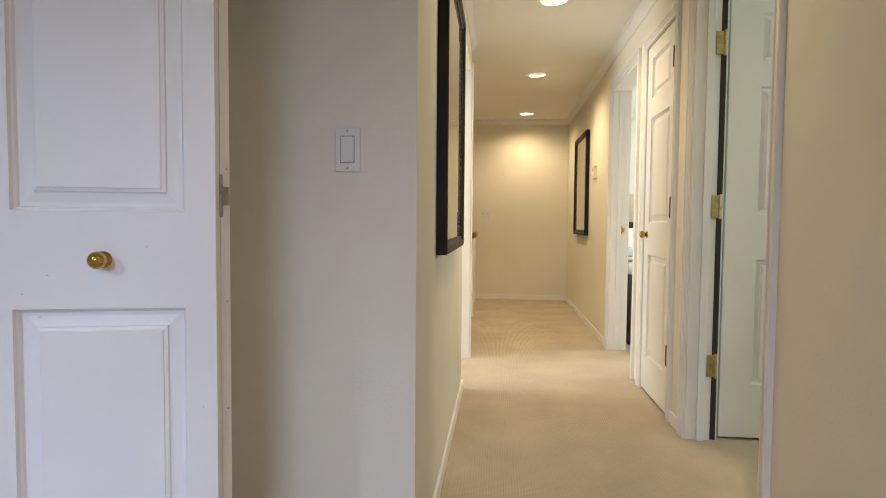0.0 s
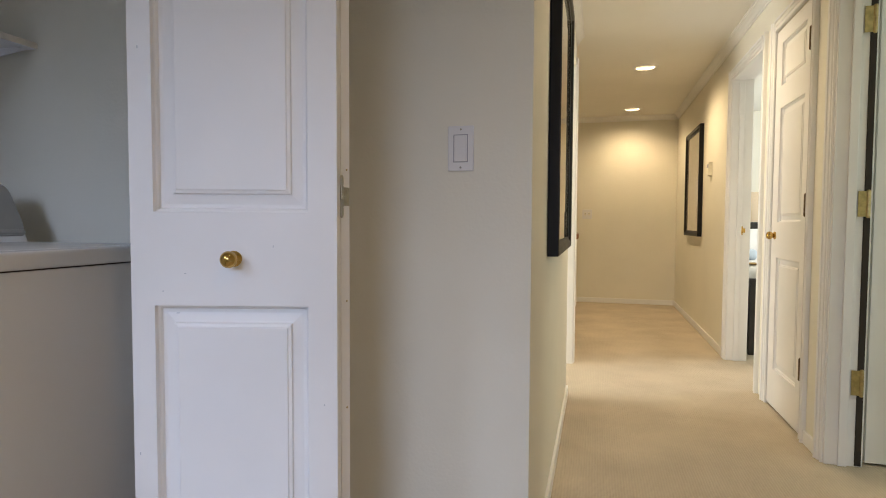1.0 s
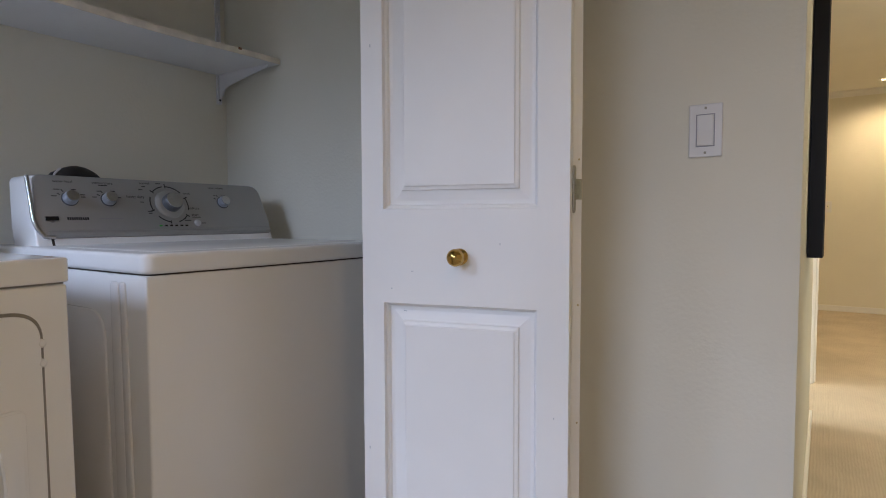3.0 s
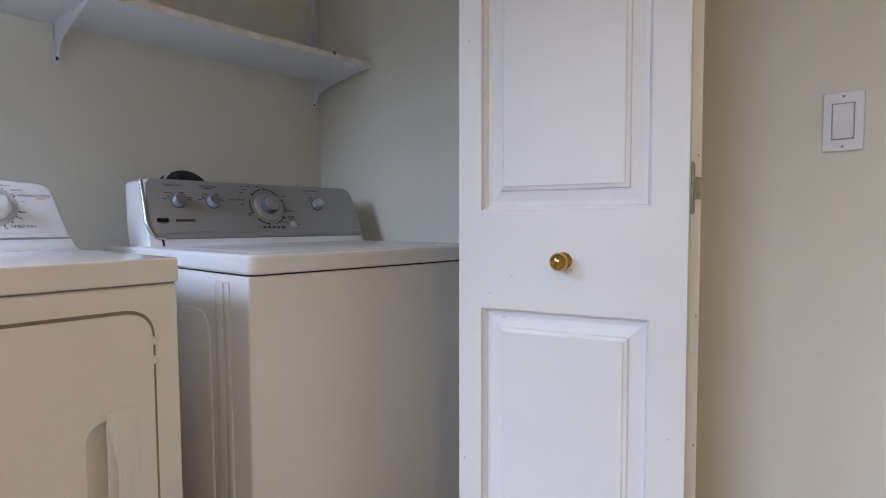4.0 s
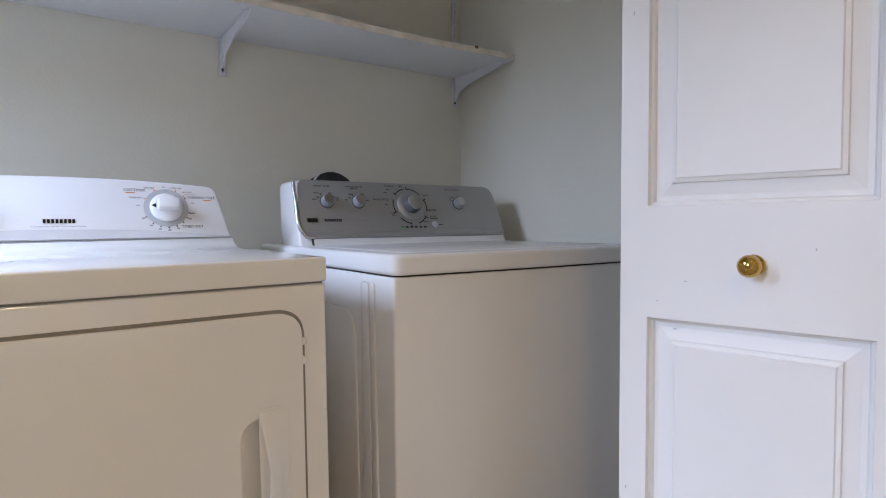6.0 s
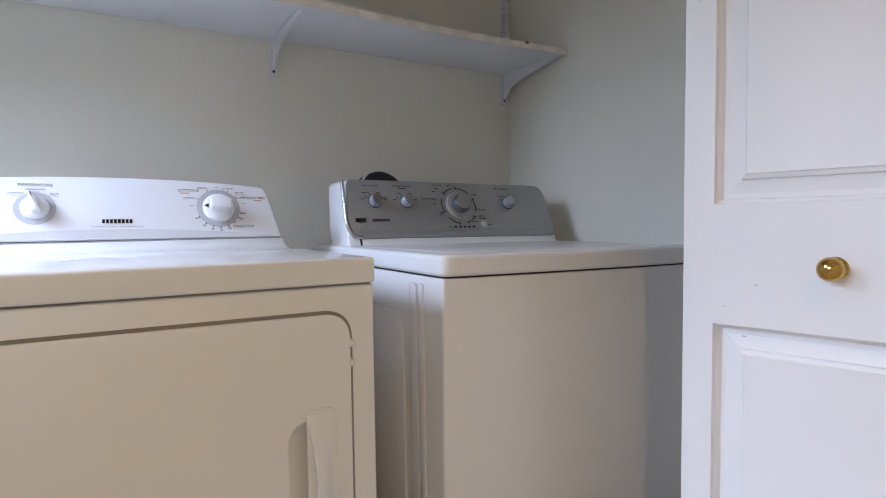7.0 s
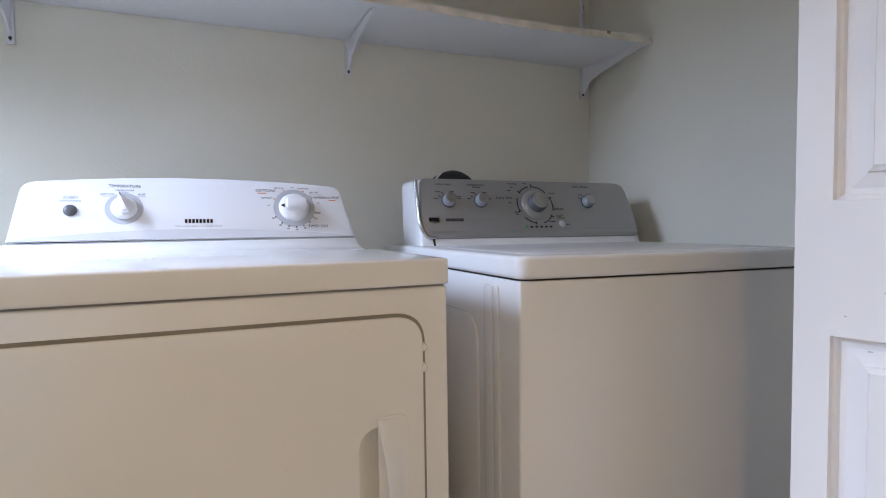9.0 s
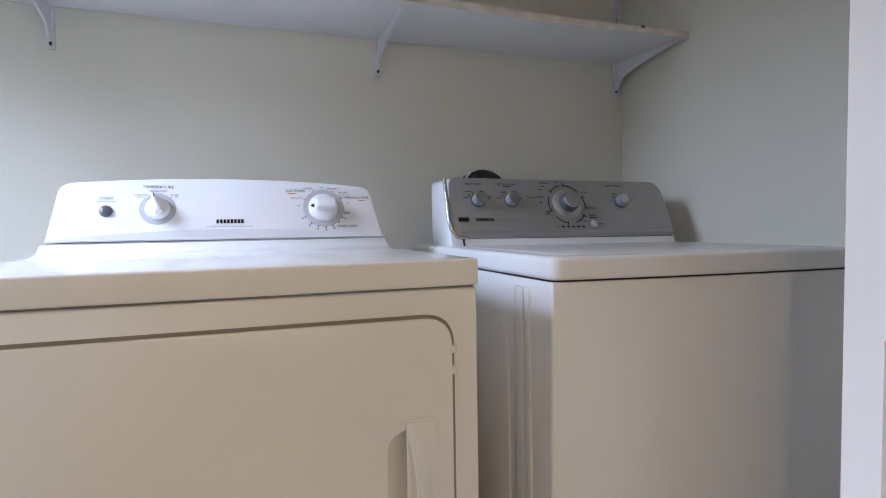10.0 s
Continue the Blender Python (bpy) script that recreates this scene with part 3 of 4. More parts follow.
sw = switch_plate("light_switch", -0.386, 1.157, 0.066, 0.112, WY - 0.0005, "white rocker light switch on the painted wall")
y0 = WY - 0.0065
bm = bmesh.new()
for q in ((-0.0185, -0.0165, -0.0345, 0.0345), (0.0165, 0.0185, -0.0345, 0.0345), (-0.0165, 0.0165, -0.0345, -0.0325), (-0.0165, 0.0165, 0.0325, 0.0345)):
    add_box(bm, -0.386 + q[0], -0.386 + q[1], y0 - 0.0008, y0 + 0.001, 1.157 + q[2], 1.157 + q[3])
part("rocker_gap", bm, M_INKPALE, sw)
bm = extrude_poly([(-0.386 - 0.016, y0 + 0.001, 1.157 - 0.032), (-0.386 - 0.016, y0 - 0.0045, 1.157 - 0.032), (-0.386 - 0.016, y0 - 0.0015, 1.157), (-0.386 - 0.016, y0 - 0.001, 1.157 + 0.032), (-0.386 - 0.016, y0 + 0.001, 1.157 + 0.032)], (0.032, 0, 0), 0.0008)
part("rocker", bm, M_SWITCH, sw)
for dz in (-0.047, 0.047):
    part("screw", lathe([(0, 0.0014), (0.0024, 0.001), (0.003, 0)], axes((-0.386, y0 + 0.0004, 1.157 + dz), (1, 0, 0), (0, 0, 1), (0, -1, 0)), 12), M_NICKEL, sw)
far = switch_plate("double_switch", -0.172, 1.09, 0.116, 0.116, YF - 0.0005, "white double switch plate on the end wall")
for dx in (-0.023, 0.023):
    part("toggle_slot", box(-0.172 + dx - 0.012, -0.172 + dx + 0.012, YF - 0.0085, YF - 0.005, 1.075, 1.112, 0.001), M_IVORY, far)
    part("toggle", box(-0.172 + dx - 0.004, -0.172 + dx + 0.004, YF - 0.018, YF - 0.008, 1.09, 1.103, 0.001), M_INKPALE, far)


# ---- hall: pictures, doors, thermostat ----
def framed_picture(x, side, y0, y1, z0, z1, fw, deep, label, lean=0.0):
    p = thing("framed_picture", (x, (y0 + y1) / 2, z0), label, "picture", "black-framed hall pictures")
    prof = [(0, 0), (0, deep), (0.006, deep + 0.003), (fw * 0.55, deep + 0.001), (fw * 0.75, deep - 0.008), (fw, deep - 0.010), (fw, 0)]
    bm = bmesh.new()
    rings = []
    for u, v in prof:
        rings.append([bm.verts.new((x + side * (v + 0.002), a, b)) for a, b in ((y0 + u, z0 + u), (y1 - u, z0 + u), (y1 - u, z1 - u), (y0 + u, z1 - u))])
    for a, b in zip(rings, rings[1:] + rings[:1]):
        for i in range(4):
            bm.faces.new((a[i], a[(i + 1) % 4], b[(i + 1) % 4], b[i]))
    part("frame", bm, M_BLACK, p)
    xa, xb = sorted((x + side * 0.004, x + side * (deep - 0.012)))
    part("mat_board", box(xa, xb, y0 + fw, y1 - fw, z0 + fw, z1 - fw), M_MAT, p, "cream mat under glass")
    xa, xb = sorted((x + side * (deep - 0.014), x + side * (deep - 0.0105)))
    k = fw + 0.11
    part("print", box(xa, xb, y0 + k, y1 - k, z0 + k, z1 - k), M_PRINT, p, "dim grey-brown print under glass")
    return p


framed_picture(XL, 1, 1.925, 2.83, 0.866, 1.93, 0.045, 0.034, "black-framed glazed picture hung in the hall beside the doorway")
framed_picture(XR, -1, 5.62, 6.44, 0.862, 1.872, 0.05, 0.034, "black-framed glazed picture hung past the thermostat")

th = thing("thermostat", (XR, 5.24, 1.43), "small ivory plastic thermostat on the hall wall", "thermostat")
part("case", box(XR - 0.030, XR - 0.0005, 5.20, 5.285, 1.375, 1.487, 0.004), M_IVORY, th)
part("dial_window", box(XR - 0.032, XR - 0.028, 5.215, 5.27, 1.44, 1.47), M_INKPALE, th)


# cupboard door, closed, hung on its near side
cup = thing("cupboard_door", (XR, 3.24, 0), "closed cream-lit six-panel hall cupboard door with brass knob", "door")
cw = AY1 - AY0 - 0.006
mc = axes((XR - 0.001, AY1 - 0.003, 0), (0, -1, 0), (1, 0, 0), (0, 0, 1))
door_leaf(cup, mc, cw, 1.985, 0.035, [(0.09, cw - 0.09, 0.21, 0.80), (0.09, cw - 0.09, 0.985, 1.575), (0.09, cw - 0.09, 1.69, 1.91)])
round_knob(cup, axes((XR - 0.001, AY1 - 0.065, 0.915), (0, 1, 0), (0, 0, 1), (-1, 0, 0)), 0.021, 0.047)
for hz in (1.80, 1.06, 0.315):
    butt_hinge(cup, XR - 0.007, AY0 + 0.006, hz, 0.095, M_BRONZE, (0, 1, 0), 0.0105, 0.024)

# white door standing open into the next room
opn = thing("open_door", (1.4, 2.73, 0), "white six-panel door standing wide open on brass hinges", "door")
ow = 0.76
mo = axes((1.006, 2.712, 0), (1, 0, 0), (0, 1, 0), (0, 0, 1))
door_leaf(opn, mo, ow, 1.985, 0.035, [(xa, xb, za, zb) for za, zb in ((0.255, 0.822), (1.02, 1.586), (1.69, 1.905)) for xa, xb in ((0.137, 0.335), (0.425, 0.623))])
for hz in (1.77, 1.055, 0.342):
    butt_hinge(opn, 0.972, 2.680, hz, 0.10, M_OLDBRASS, (-1, 0, 0), 0.0075, 0.036)
# dark strip added where the gap between jamb and door lies in shade
part("hinge_gap_shade", box(0.959, 0.982, 2.683, 2.700, 0.004, 1.985, 0.002), M_SEAM, opn, "dark strip standing in for the shade of the hinge gap")

# newel and rail at the head of the stairs
rail = thing("stair_balustrade", (-0.29, 5.96, 0), "white turned newel and balusters under a brown wooden handrail", "balustrade")
at = Matrix.Translation((-0.295, 5.96, 0))
part("newel", lathe([(0.045, 0), (0.045, 0.20), (0.036, 0.22), (0.042, 0.235), (0.030, 0.26), (0.022, 0.45), (0.030, 0.66), (0.038, 0.68), (0.034, 0.70), (0.040, 0.72), (0.040, 0.80)], at, 20), M_TRIM, rail, smooth=True)
part("handrail", tube([(-0.25, 5.90, 0.845), (-0.295, 5.96, 0.835), (-0.295, 6.2, 0.835), (-0.295, YF, 0.835)], 0.03, 12), M_WOOD, rail, "brown stained handrail", smooth=True)
for i in range(9):
    part("baluster", lathe([(0.016, 0), (0.016, 0.15), (0.010, 0.2), (0.014, 0.45), (0.010, 0.7), (0.012, 0.82)], Matrix.Translation((-0.295, 6.1 + 0.13 * i, 0)), 10), M_TRIM, rail, smooth=True)


# ---- bedroom, seen through its doorway ----
bed = thing("bed", (1.75, 5.7, 0), "dark wooden bed made up with white linen", "bed")
part("footboard", box(1.05, 2.45, 4.74, 4.80, 0.10, 0.545, 0.006), M_DARKWOOD, bed)
for x0 in (1.05, 2.39):
    part("leg", box(x0, x0 + 0.06, 4.735, 4.805, 0, 0.57, 0.006), M_DARKWOOD, bed)
part("side_rail", box(1.06, 1.10, 4.80, 6.75, 0.18, 0.40, 0.004), M_DARKWOOD, bed)
part("mattress", box(1.10, 2.40, 4.81, 6.74, 0.30, 0.56, 0.05, 4), M_LINEN, bed, smooth=True)
part("duvet", box(1.06, 2.44, 4.83, 6.20, 0.53, 0.66, 0.055, 5), M_LINEN, bed, "plump white duvet", smooth=True)
part("headboard", box(1.05, 2.45, 6.76, 6.82, 0.10, 1.0, 0.01), M_DARKWOOD, bed)
pil = thing("cushion", (1.2, 5.66, 0.66), "pale blue cushion leaning on the bed", "cushion")
bm = box(1.10, 1.32, 5.60, 5.72, 0.655, 0.75, 0.04, 5)
bmesh.ops.rotate(bm, verts=bm.verts[:], cent=(1.2, 5.66, 0.66), matrix=Matrix.Rotation(radians(-16), 3, "X"))
part("cover", bm, M_BLUE, pil, smooth=True)
p2 = thing("pillow", (1.5, 6.42, 0.6), "white pillow propped at the head of the bed", "pillow")
bm = box(1.12, 1.75, 6.30, 6.46, 0.60, 0.93, 0.07, 5)
bmesh.ops.rotate(bm, verts=bm.verts[:], cent=(1.4, 6.4, 0.6), matrix=Matrix.Rotation(radians(-14), 3, "X"))
part("pillow_case", bm, M_LINEN, p2, smooth=True)
tray = thing("brass_dish", (1.13, 4.95, 0.66), "small brass dish lying on the bed", "dish")
part("bowl", lathe([(0, 0), (0.05, 0.002), (0.08, 0.015), (0.076, 0.017), (0.048, 0.006), (0, 0.005)], Matrix.Translation((1.14, 4.95, 0.658)), 28), M_BRASS, tray, smooth=True)
ns = thing("nightstand", (1.62, 7.08, 0), "dark wooden nightstand beside the bed", "nightstand")
part("body", box(1.38, 1.9, 6.86, 7.30, 0.08, 0.60, 0.006), M_DARKWOOD, ns)
part("top", box(1.36, 1.92, 6.84, 7.32, 0.60, 0.625, 0.004), M_DARKWOOD, ns)
lamp = thing("table_lamp", (1.56, 7.08, 0.625), "brass table lamp with a tan drum shade", "lamp")
at = Matrix.Translation((1.56, 7.08, 0.625))
part("base", lathe([(0.07, 0), (0.07, 0.012), (0.03, 0.03), (0.015, 0.05), (0.028, 0.09), (0.014, 0.13), (0.012, 0.36)], at, 24), M_BRASS, lamp, smooth=True)
part("shade", lathe([(0.17, 0.38), (0.15, 0.70), (0.147, 0.70), (0.167, 0.38)], at, 32), M_SHADE, lamp, "tan linen shade", smooth=True)
cd = thing("candle_holder", (1.50, 6.9, 0.625), "brass candle holder with a pale green candle", "candle holder")
at = Matrix.Translation((1.46, 6.93, 0.625))
part("stem", lathe([(0.045, 0), (0.04, 0.012), (0.012, 0.03), (0.012, 0.24), (0.035, 0.26), (0.04, 0.285), (0.03, 0.285)], at, 20), M_BRASS, cd, smooth=True)
part("candle", lathe([(0.022, 0.28), (0.022, 0.37), (0, 0.375)], at, 16), M_CANDLE, cd, smooth=True)

# ---- laundry: shelf ----
SX0, SX1, SZ = XB + 0.004, -1.728, 1.500
shelf = thing("wall_shelf", (-1.88, 0.53, SZ), "long white melamine shelf with worn front edge on steel brackets", "shelf")
bm = bmesh.new()
N = 24
rows = []
for i in range(N + 1):
    y = -0.55 + (WY - 0.003 + 0.55) * i / N
    dip = -0.006 * math.sin(math.pi * 2 * min(1, max(0, (y + 0.2) / 1.66))) ** 2
    rows.append([bm.verts.new(p) for p in ((SX0, y, SZ), (SX1 - 0.002, y, SZ + dip), (SX1 - 0.002, y, SZ + 0.018 + dip), (SX0, y, SZ + 0.018))])
for a, b in zip(rows, rows[1:]):
    for i in range(4):
        bm.faces.new((a[i], a[(i + 1) % 4], b[(i + 1) % 4], b[i]))
bm.faces.new(rows[0]), bm.faces.new(rows[-1][::-1])
part("board", bm, M_SHELF, shelf)
bm = bmesh.new()
rows = []
for i in range(N + 1):
    y = -0.55 + (WY - 0.004 + 0.55) * i / N
    dip = -0.006 * math.sin(math.pi * 2 * min(1, max(0, (y + 0.2) / 1.66))) ** 2
    rows.append([bm.verts.new(p) for p in ((SX1 - 0.002, y, SZ - 0.0005 + dip), (SX1, y, SZ + dip), (SX1, y, SZ + 0.018 + dip), (SX1 - 0.002, y, SZ + 0.0185 + dip))])
for a, b in zip(rows, rows[1:]):
    for i in range(4):
        bm.faces.new((a[i], a[(i + 1) % 4], b[(i + 1) % 4], b[i]))
part("edge_strip", bm, M_SHELFEDGE, shelf, "worn cream edging")
for ny in (0.22, 1.31):
    part("edge_chip", box(SX1 - 0.0004, SX1 + 0.0012, ny, ny + 0.012, SZ + 0.011, SZ + 0.0185), M_WOOD, shelf)
for by in (-0.185, 0.624, 1.447):
    s = thing("shelf_bracket", (XB, by, 1.40), "white steel shelf bracket hooked into a slotted wall strip", "shelf bracket", "shelf brackets")
    prof = [(0.012, 0.0), (0.012, -0.085), (0.020, -0.083), (0.030, -0.072), (0.042, -0.055), (0.060, -0.046), (0.10, -0.037), (0.16, -0.027), (0.22, -0.018), (0.275, -0.010), (0.285, 0.0)]
    pts = [(XB + u, by - 0.003, SZ - 0.0015 + v - 0.0) for u, v in prof]
    part("arm", extrude_poly(pts, (0, 0.006, 0), 0.0012), M_METALW, s)
    part("arm_lip", box(XB + 0.012, XB + 0.27, by - 0.008, by + 0.008, SZ - 0.0022, SZ - 0.0002), M_METALW, s)
    bm = bmesh.new()
    for ya, yb in ((by - 0.0085, by - 0.0025), (by + 0.0025, by + 0.0085)):
        add_box(bm, XB + 0.0005, XB + 0.0105, ya, yb, 1.395, 2.1)
    add_box(bm, XB + 0.0005, XB + 0.0105, by - 0.0025, by + 0.0025, 1.395, 1.403)
    zz = 1.416
    while zz < 2.08:
        add_box(bm, XB + 0.0005, XB + 0.0105, by - 0.0025, by + 0.0025, zz + 0.0, zz + 0.012)
        zz += 0.030
    part("slotted_strip", bm, M_METALW, s)
    part("strip_back", box(XB + 0.0003, XB + 0.003, by - 0.006, by + 0.006, 1.398, 2.098), M_SEAM, s)
    part("screw", lathe([(0, 0.0025), (0.003, 0.002), (0.004, 0)], axes((XB + 0.0105, by, 1.409), (0, 1, 0), (0, 0, 1), (1, 0, 0)), 10), M_INK, s)


def front_dial(m, u, v, r, h, name, parent, mat, cap=None, base=None):
    """A turned control knob standing on a console's face."""
    k = part(name, lathe([(r, 0.0), (r * 1.0, 0.002), (r * 0.97, h * 0.7), (r * 0.90, h * 0.9), (r * 0.80, h), (0, h)], m @ Matrix.Translation((u, v, 0)), 36), mat, parent, smooth=True)
    if cap:
        part("cap", lathe([(r * 0.84, h - 0.0002), (r * 0.82, h + 0.0012), (r * 0.15, h + 0.0006), (0, h + 0.0006)], m @ Matrix.Translation((u, v, 0)), 36), cap, k, "brushed metal cap", smooth=True)
    return k


# ---- laundry: dryer ----
DX, DXB, DYA, DYB = -1.147, -1.87, -0.133, 0.556
dry = thing("clothes_dryer", ((DX + DXB) / 2, (DYA + DYB) / 2, 0), "white front-loading clothes dryer with white control console", "dryer")


def pocket(x0, grow=0.0):
    """The hollow behind the door grip, from x0 outwards."""
    g = grow
    return extrude_poly([(x0, a, b) for a, b in rounded([(0.416 - g, 0.44 - g), (0.462 + g, 0.44 - g), (0.462 + g, 0.679 + g), (0.416 - g, 0.679 + g)], [0.035, 0.004, 0.004, 0.035], 8)], (0.08, 0, 0))


part("cabinet", carve(box(DXB, DX - 0.003, DYA + 0.0005, DYB - 0.0005, 0.03, 0.8715, 0.004, 3), pocket(DX - 0.036, 0.004)), M_DRYER, dry, smooth=True)
for fx in (DX - 0.08, DXB + 0.08):
    for fy in (DYA + 0.06, DYB - 0.06):
        part("foot", lathe([(0.02, 0), (0.02, 0.02), (0.012, 0.035)], Matrix.Translation((fx, fy, 0)), 12), M_SEAM, dry)
# soft shade under the top panel, put in as a darker slab
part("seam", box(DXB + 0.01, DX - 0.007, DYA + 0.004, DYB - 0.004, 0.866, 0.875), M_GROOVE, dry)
part("top_panel", box(DXB, DX + 0.004, DYA, DYB, 0.8745, 0.913, 0.0045, 4), M_DRYER, dry, smooth=True)
chip = box(DX - 0.035, DX - 0.012, DYB - 0.0175, DYB - 0.0135, 0.9128, 0.9136)
part("corner_chip", chip, M_WOOD, dry, "small rust chip")
# door with rounded corners; the groove's soft shade is a dark painted ring
d0, d1, e0, e1 = DYA + 0.048, DYB - 0.042, 0.22, 0.831


def face_poly(y0, y1, z0, z1, r, x):
    return [(x, a, b) for a, b in rounded([(y0, z0), (y1, z0), (y1, z1), (y0, z1)], r, 10)]


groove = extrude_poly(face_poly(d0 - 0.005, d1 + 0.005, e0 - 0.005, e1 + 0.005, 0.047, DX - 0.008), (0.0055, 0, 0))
part("door_groove_shade", carve(groove, pocket(DX - 0.02, 0.003)), M_GROOVE, dry)
slab = extrude_poly(face_poly(d0, d1, e0, e1, 0.042, DX - 0.007), (0.012, 0, 0), 0.003, 3)
ddoor = part("door", carve(slab, pocket(DX - 0.02)), M_DRYER, dry, smooth=True)
for hz in (0.785, 0.755):
    part("catch", lathe([(0, 0.009), (0.004, 0.0085), (0.0065, 0.006), (0.007, 0)], axes((DX - 0.003, d1 + 0.001, hz), (0, 1, 0), (0, 0, 1), (1, 0, 0)), 16), M_DRYER, dry, smooth=True)
# pocket and grip
hx = DX + 0.005
# hollow's lining: floor with its left side sloping up to the door face
bm = bmesh.new()
ps = rounded([(0.413, 0.437), (0.465, 0.437), (0.465, 0.682), (0.413, 0.682)], [0.035, 0.004, 0.004, 0.035], 8)
pin = rounded([(0.432, 0.452), (0.464, 0.452), (0.464, 0.664), (0.432, 0.664)], [0.026, 0.003, 0.003, 0.026], 8)
outer, inner = [bm.verts.new((DX + 0.0030, a, b)) for a, b in ps], [bm.verts.new((DX - 0.011, a, b)) for a, b in pin]
for i in range(len(ps)):
    k = (i + 1) % len(ps)
    bm.faces.new((outer[i], outer[k], inner[k], inner[i]))
bm.faces.new(inner)
part("handle_pocket", bm, M_DRYER, ddoor, smooth=True)
sur = [(DX + 0.0045, a, b) for a, b in rounded([(0.4435, 0.424), (0.489, 0.424), (0.489, 0.695), (0.4435, 0.692)], [0.006, 0.012, 0.018, 0.006], 6)]
part("grip_surround", extrude_poly(sur, (0.002, 0, 0), 0.0012), M_DRYER, ddoor, smooth=True)
bm = bmesh.new()
gr = []
for i in range(17):
    z = 0.689 - (0.689 - 0.42) * i / 16
    s = math.sin(math.pi * i / 16)
    yl = 0.4425 + 0.012 * math.sin(math.pi * min(1.0, i / 12)) ** 1.3
    yr = 0.4835
    out = 0.003 + 0.012 * s ** 0.6
    prof = [(hx - 0.001, yl + 0.015)]
    for j in range(9):
        q = j / 8
        prof.append((hx + max(0.0022, out * max(0.0, math.cos(q * math.pi / 2)) ** 0.8 * (0.75 if j == 0 else 1.0)), yl + (yr - yl) * q ** 1.2))
    prof.append((hx - 0.001, yr))
    gr.append([bm.verts.new((x, y, z)) for x, y in prof])
for a, b in zip(gr, gr[1:]):
    for i in range(11):
        bm.faces.new((a[i], a[(i + 1) % 11], b[(i + 1) % 11], b[i]))
bm.faces.new(gr[0]), bm.faces.new(gr[-1][::-1])
part("handle", bm, M_DRYER, ddoor, "moulded door grip", smooth=True)
# console
DV = Vector((-0.05, 0, 0.116)).normalized()
MD = axes((-1.65, 0, 0.948), (0, 1, 0), DV, Vector((DV.z, 0, -DV.x)))
arc = [(0.5175 - 0.6105 * i / 24, 0.1225 - 0.0150 * ((0.5175 - 0.6105 * i / 24 - 0.213) / 0.305) ** 2) for i in range(1, 24)]
shape = rounded([(-0.110, -0.0185), (0.5415, -0.0170), (0.5185, 0.1070), *arc, (-0.0935, 0.1050)], [0, 0, 0.020] + [0] * 23 + [0.020], 6)
bm = extrude_poly([MD @ Vector((u, v, 0)) for u, v in shape], (-0.17, 0, 0.0), 0.006, 3)
dcon = part("console", bm, M_CONSOLE, dry, "white arched control console", smooth=True)
# lower pale band, following an arch
band = [(-0.103, -0.0150), (0.535, -0.0150)] + [(0.535 - 0.638 * i / 20, -0.0135 + 0.0195 * (1 - ((i - 10) / 10) ** 2)) for i in range(1, 20)]
part("console_band", extrude_poly([MD @ Vector((u, v, -0.0004)) for u, v in band], MD.to_3x3() @ Vector((0, 0, 0.001))), M_BAND, dcon, "pale grey arched band")
# ramp that joins the top to the console
prof = [(-1.54, 0.9125), (-1.58, 0.9140), (-1.61, 0.9175), (-1.632, 0.925), (-1.643, 0.9345), (-1.86, 0.9345), (-1.86, 0.905), (-1.54, 0.905)]
part("console_foot", extrude_poly([(x, -0.118, z) for x, z in prof], (0, 0.663, 0), 0.004), M_DRYER, dry, smooth=True)
part("console_seam", box(-1.80, -1.6455, -0.108, 0.539, 0.9340, 0.9370), M_RING, dry)


def ring(m, u, v, r0, r1, mat, parent, name, lift=0.0008):
    return part(name, lathe([(r0, lift - 0.0005), (r1, lift - 0.0005), (r1, lift), (r0, lift), (r0, lift - 0.0005)] if r0 else [(r1, 0), (r1, lift), (0, lift)], m @ Matrix.Translation((u, v, 0)), 48), mat, parent)


def lever_dial(u, v, r, turn, ring_r, name):
    ring(MD, u, v, 0, ring_r, M_RING, dcon, "dial_ring")
    k = part(name, lathe([(r * 1.0, 0), (r, 0.004), (r * 0.94, 0.009), (r * 0.85, 0.012), (r * 0.4, 0.014), (0, 0.014)], MD @ Matrix.Translation((u, v, 0.0008)), 40), M_CONSOLE, dcon, "white rotary dial", smooth=True)
    g = extrude_poly([(a, b, 0.012) for a, b in rounded([(-r * 0.30, -r * 0.72), (r * 0.30, -r * 0.72), (r * 0.26, r * 0.62), (0.0, r * 1.15), (-r * 0.26, r * 0.62)], r * 0.1, 4)], (0, 0, 0.017), 0.003, 3)
    g.transform(MD @ Matrix.Translation((u, v, 0)) @ Matrix.Rotation(turn, 4, "Z"))
    part("grip", g, M_CONSOLE, k, smooth=True)
    p = extrude_poly([(-0.0008, r * 0.66, 0.0292), (0.0008, r * 0.66, 0.0292), (0.0006, r * 1.0, 0.0292), (-0.0006, r * 1.0, 0.0292)], (0, 0, 0.0004))
    p.transform(MD @ Matrix.Translation((u, v, 0)) @ Matrix.Rotation(turn, 4, "Z"))
    part("pointer", p, M_INK, k)


part("start_button", lathe([(0.0120, 0), (0.0116, 0.003), (0.0095, 0.005), (0.005, 0.0062), (0, 0.0065)], MD @ Matrix.Translation((-0.0105, 0.047, 0)), 30), M_BUTTON, dcon, "grey push button", smooth=True)
lever_dial(0.081, 0.0515, 0.0235, radians(14), 0.034, "temperature_dial")
ring(MD, 0.412, 0.0545, 0, 0.0445, M_RING, dcon, "dial_ring")
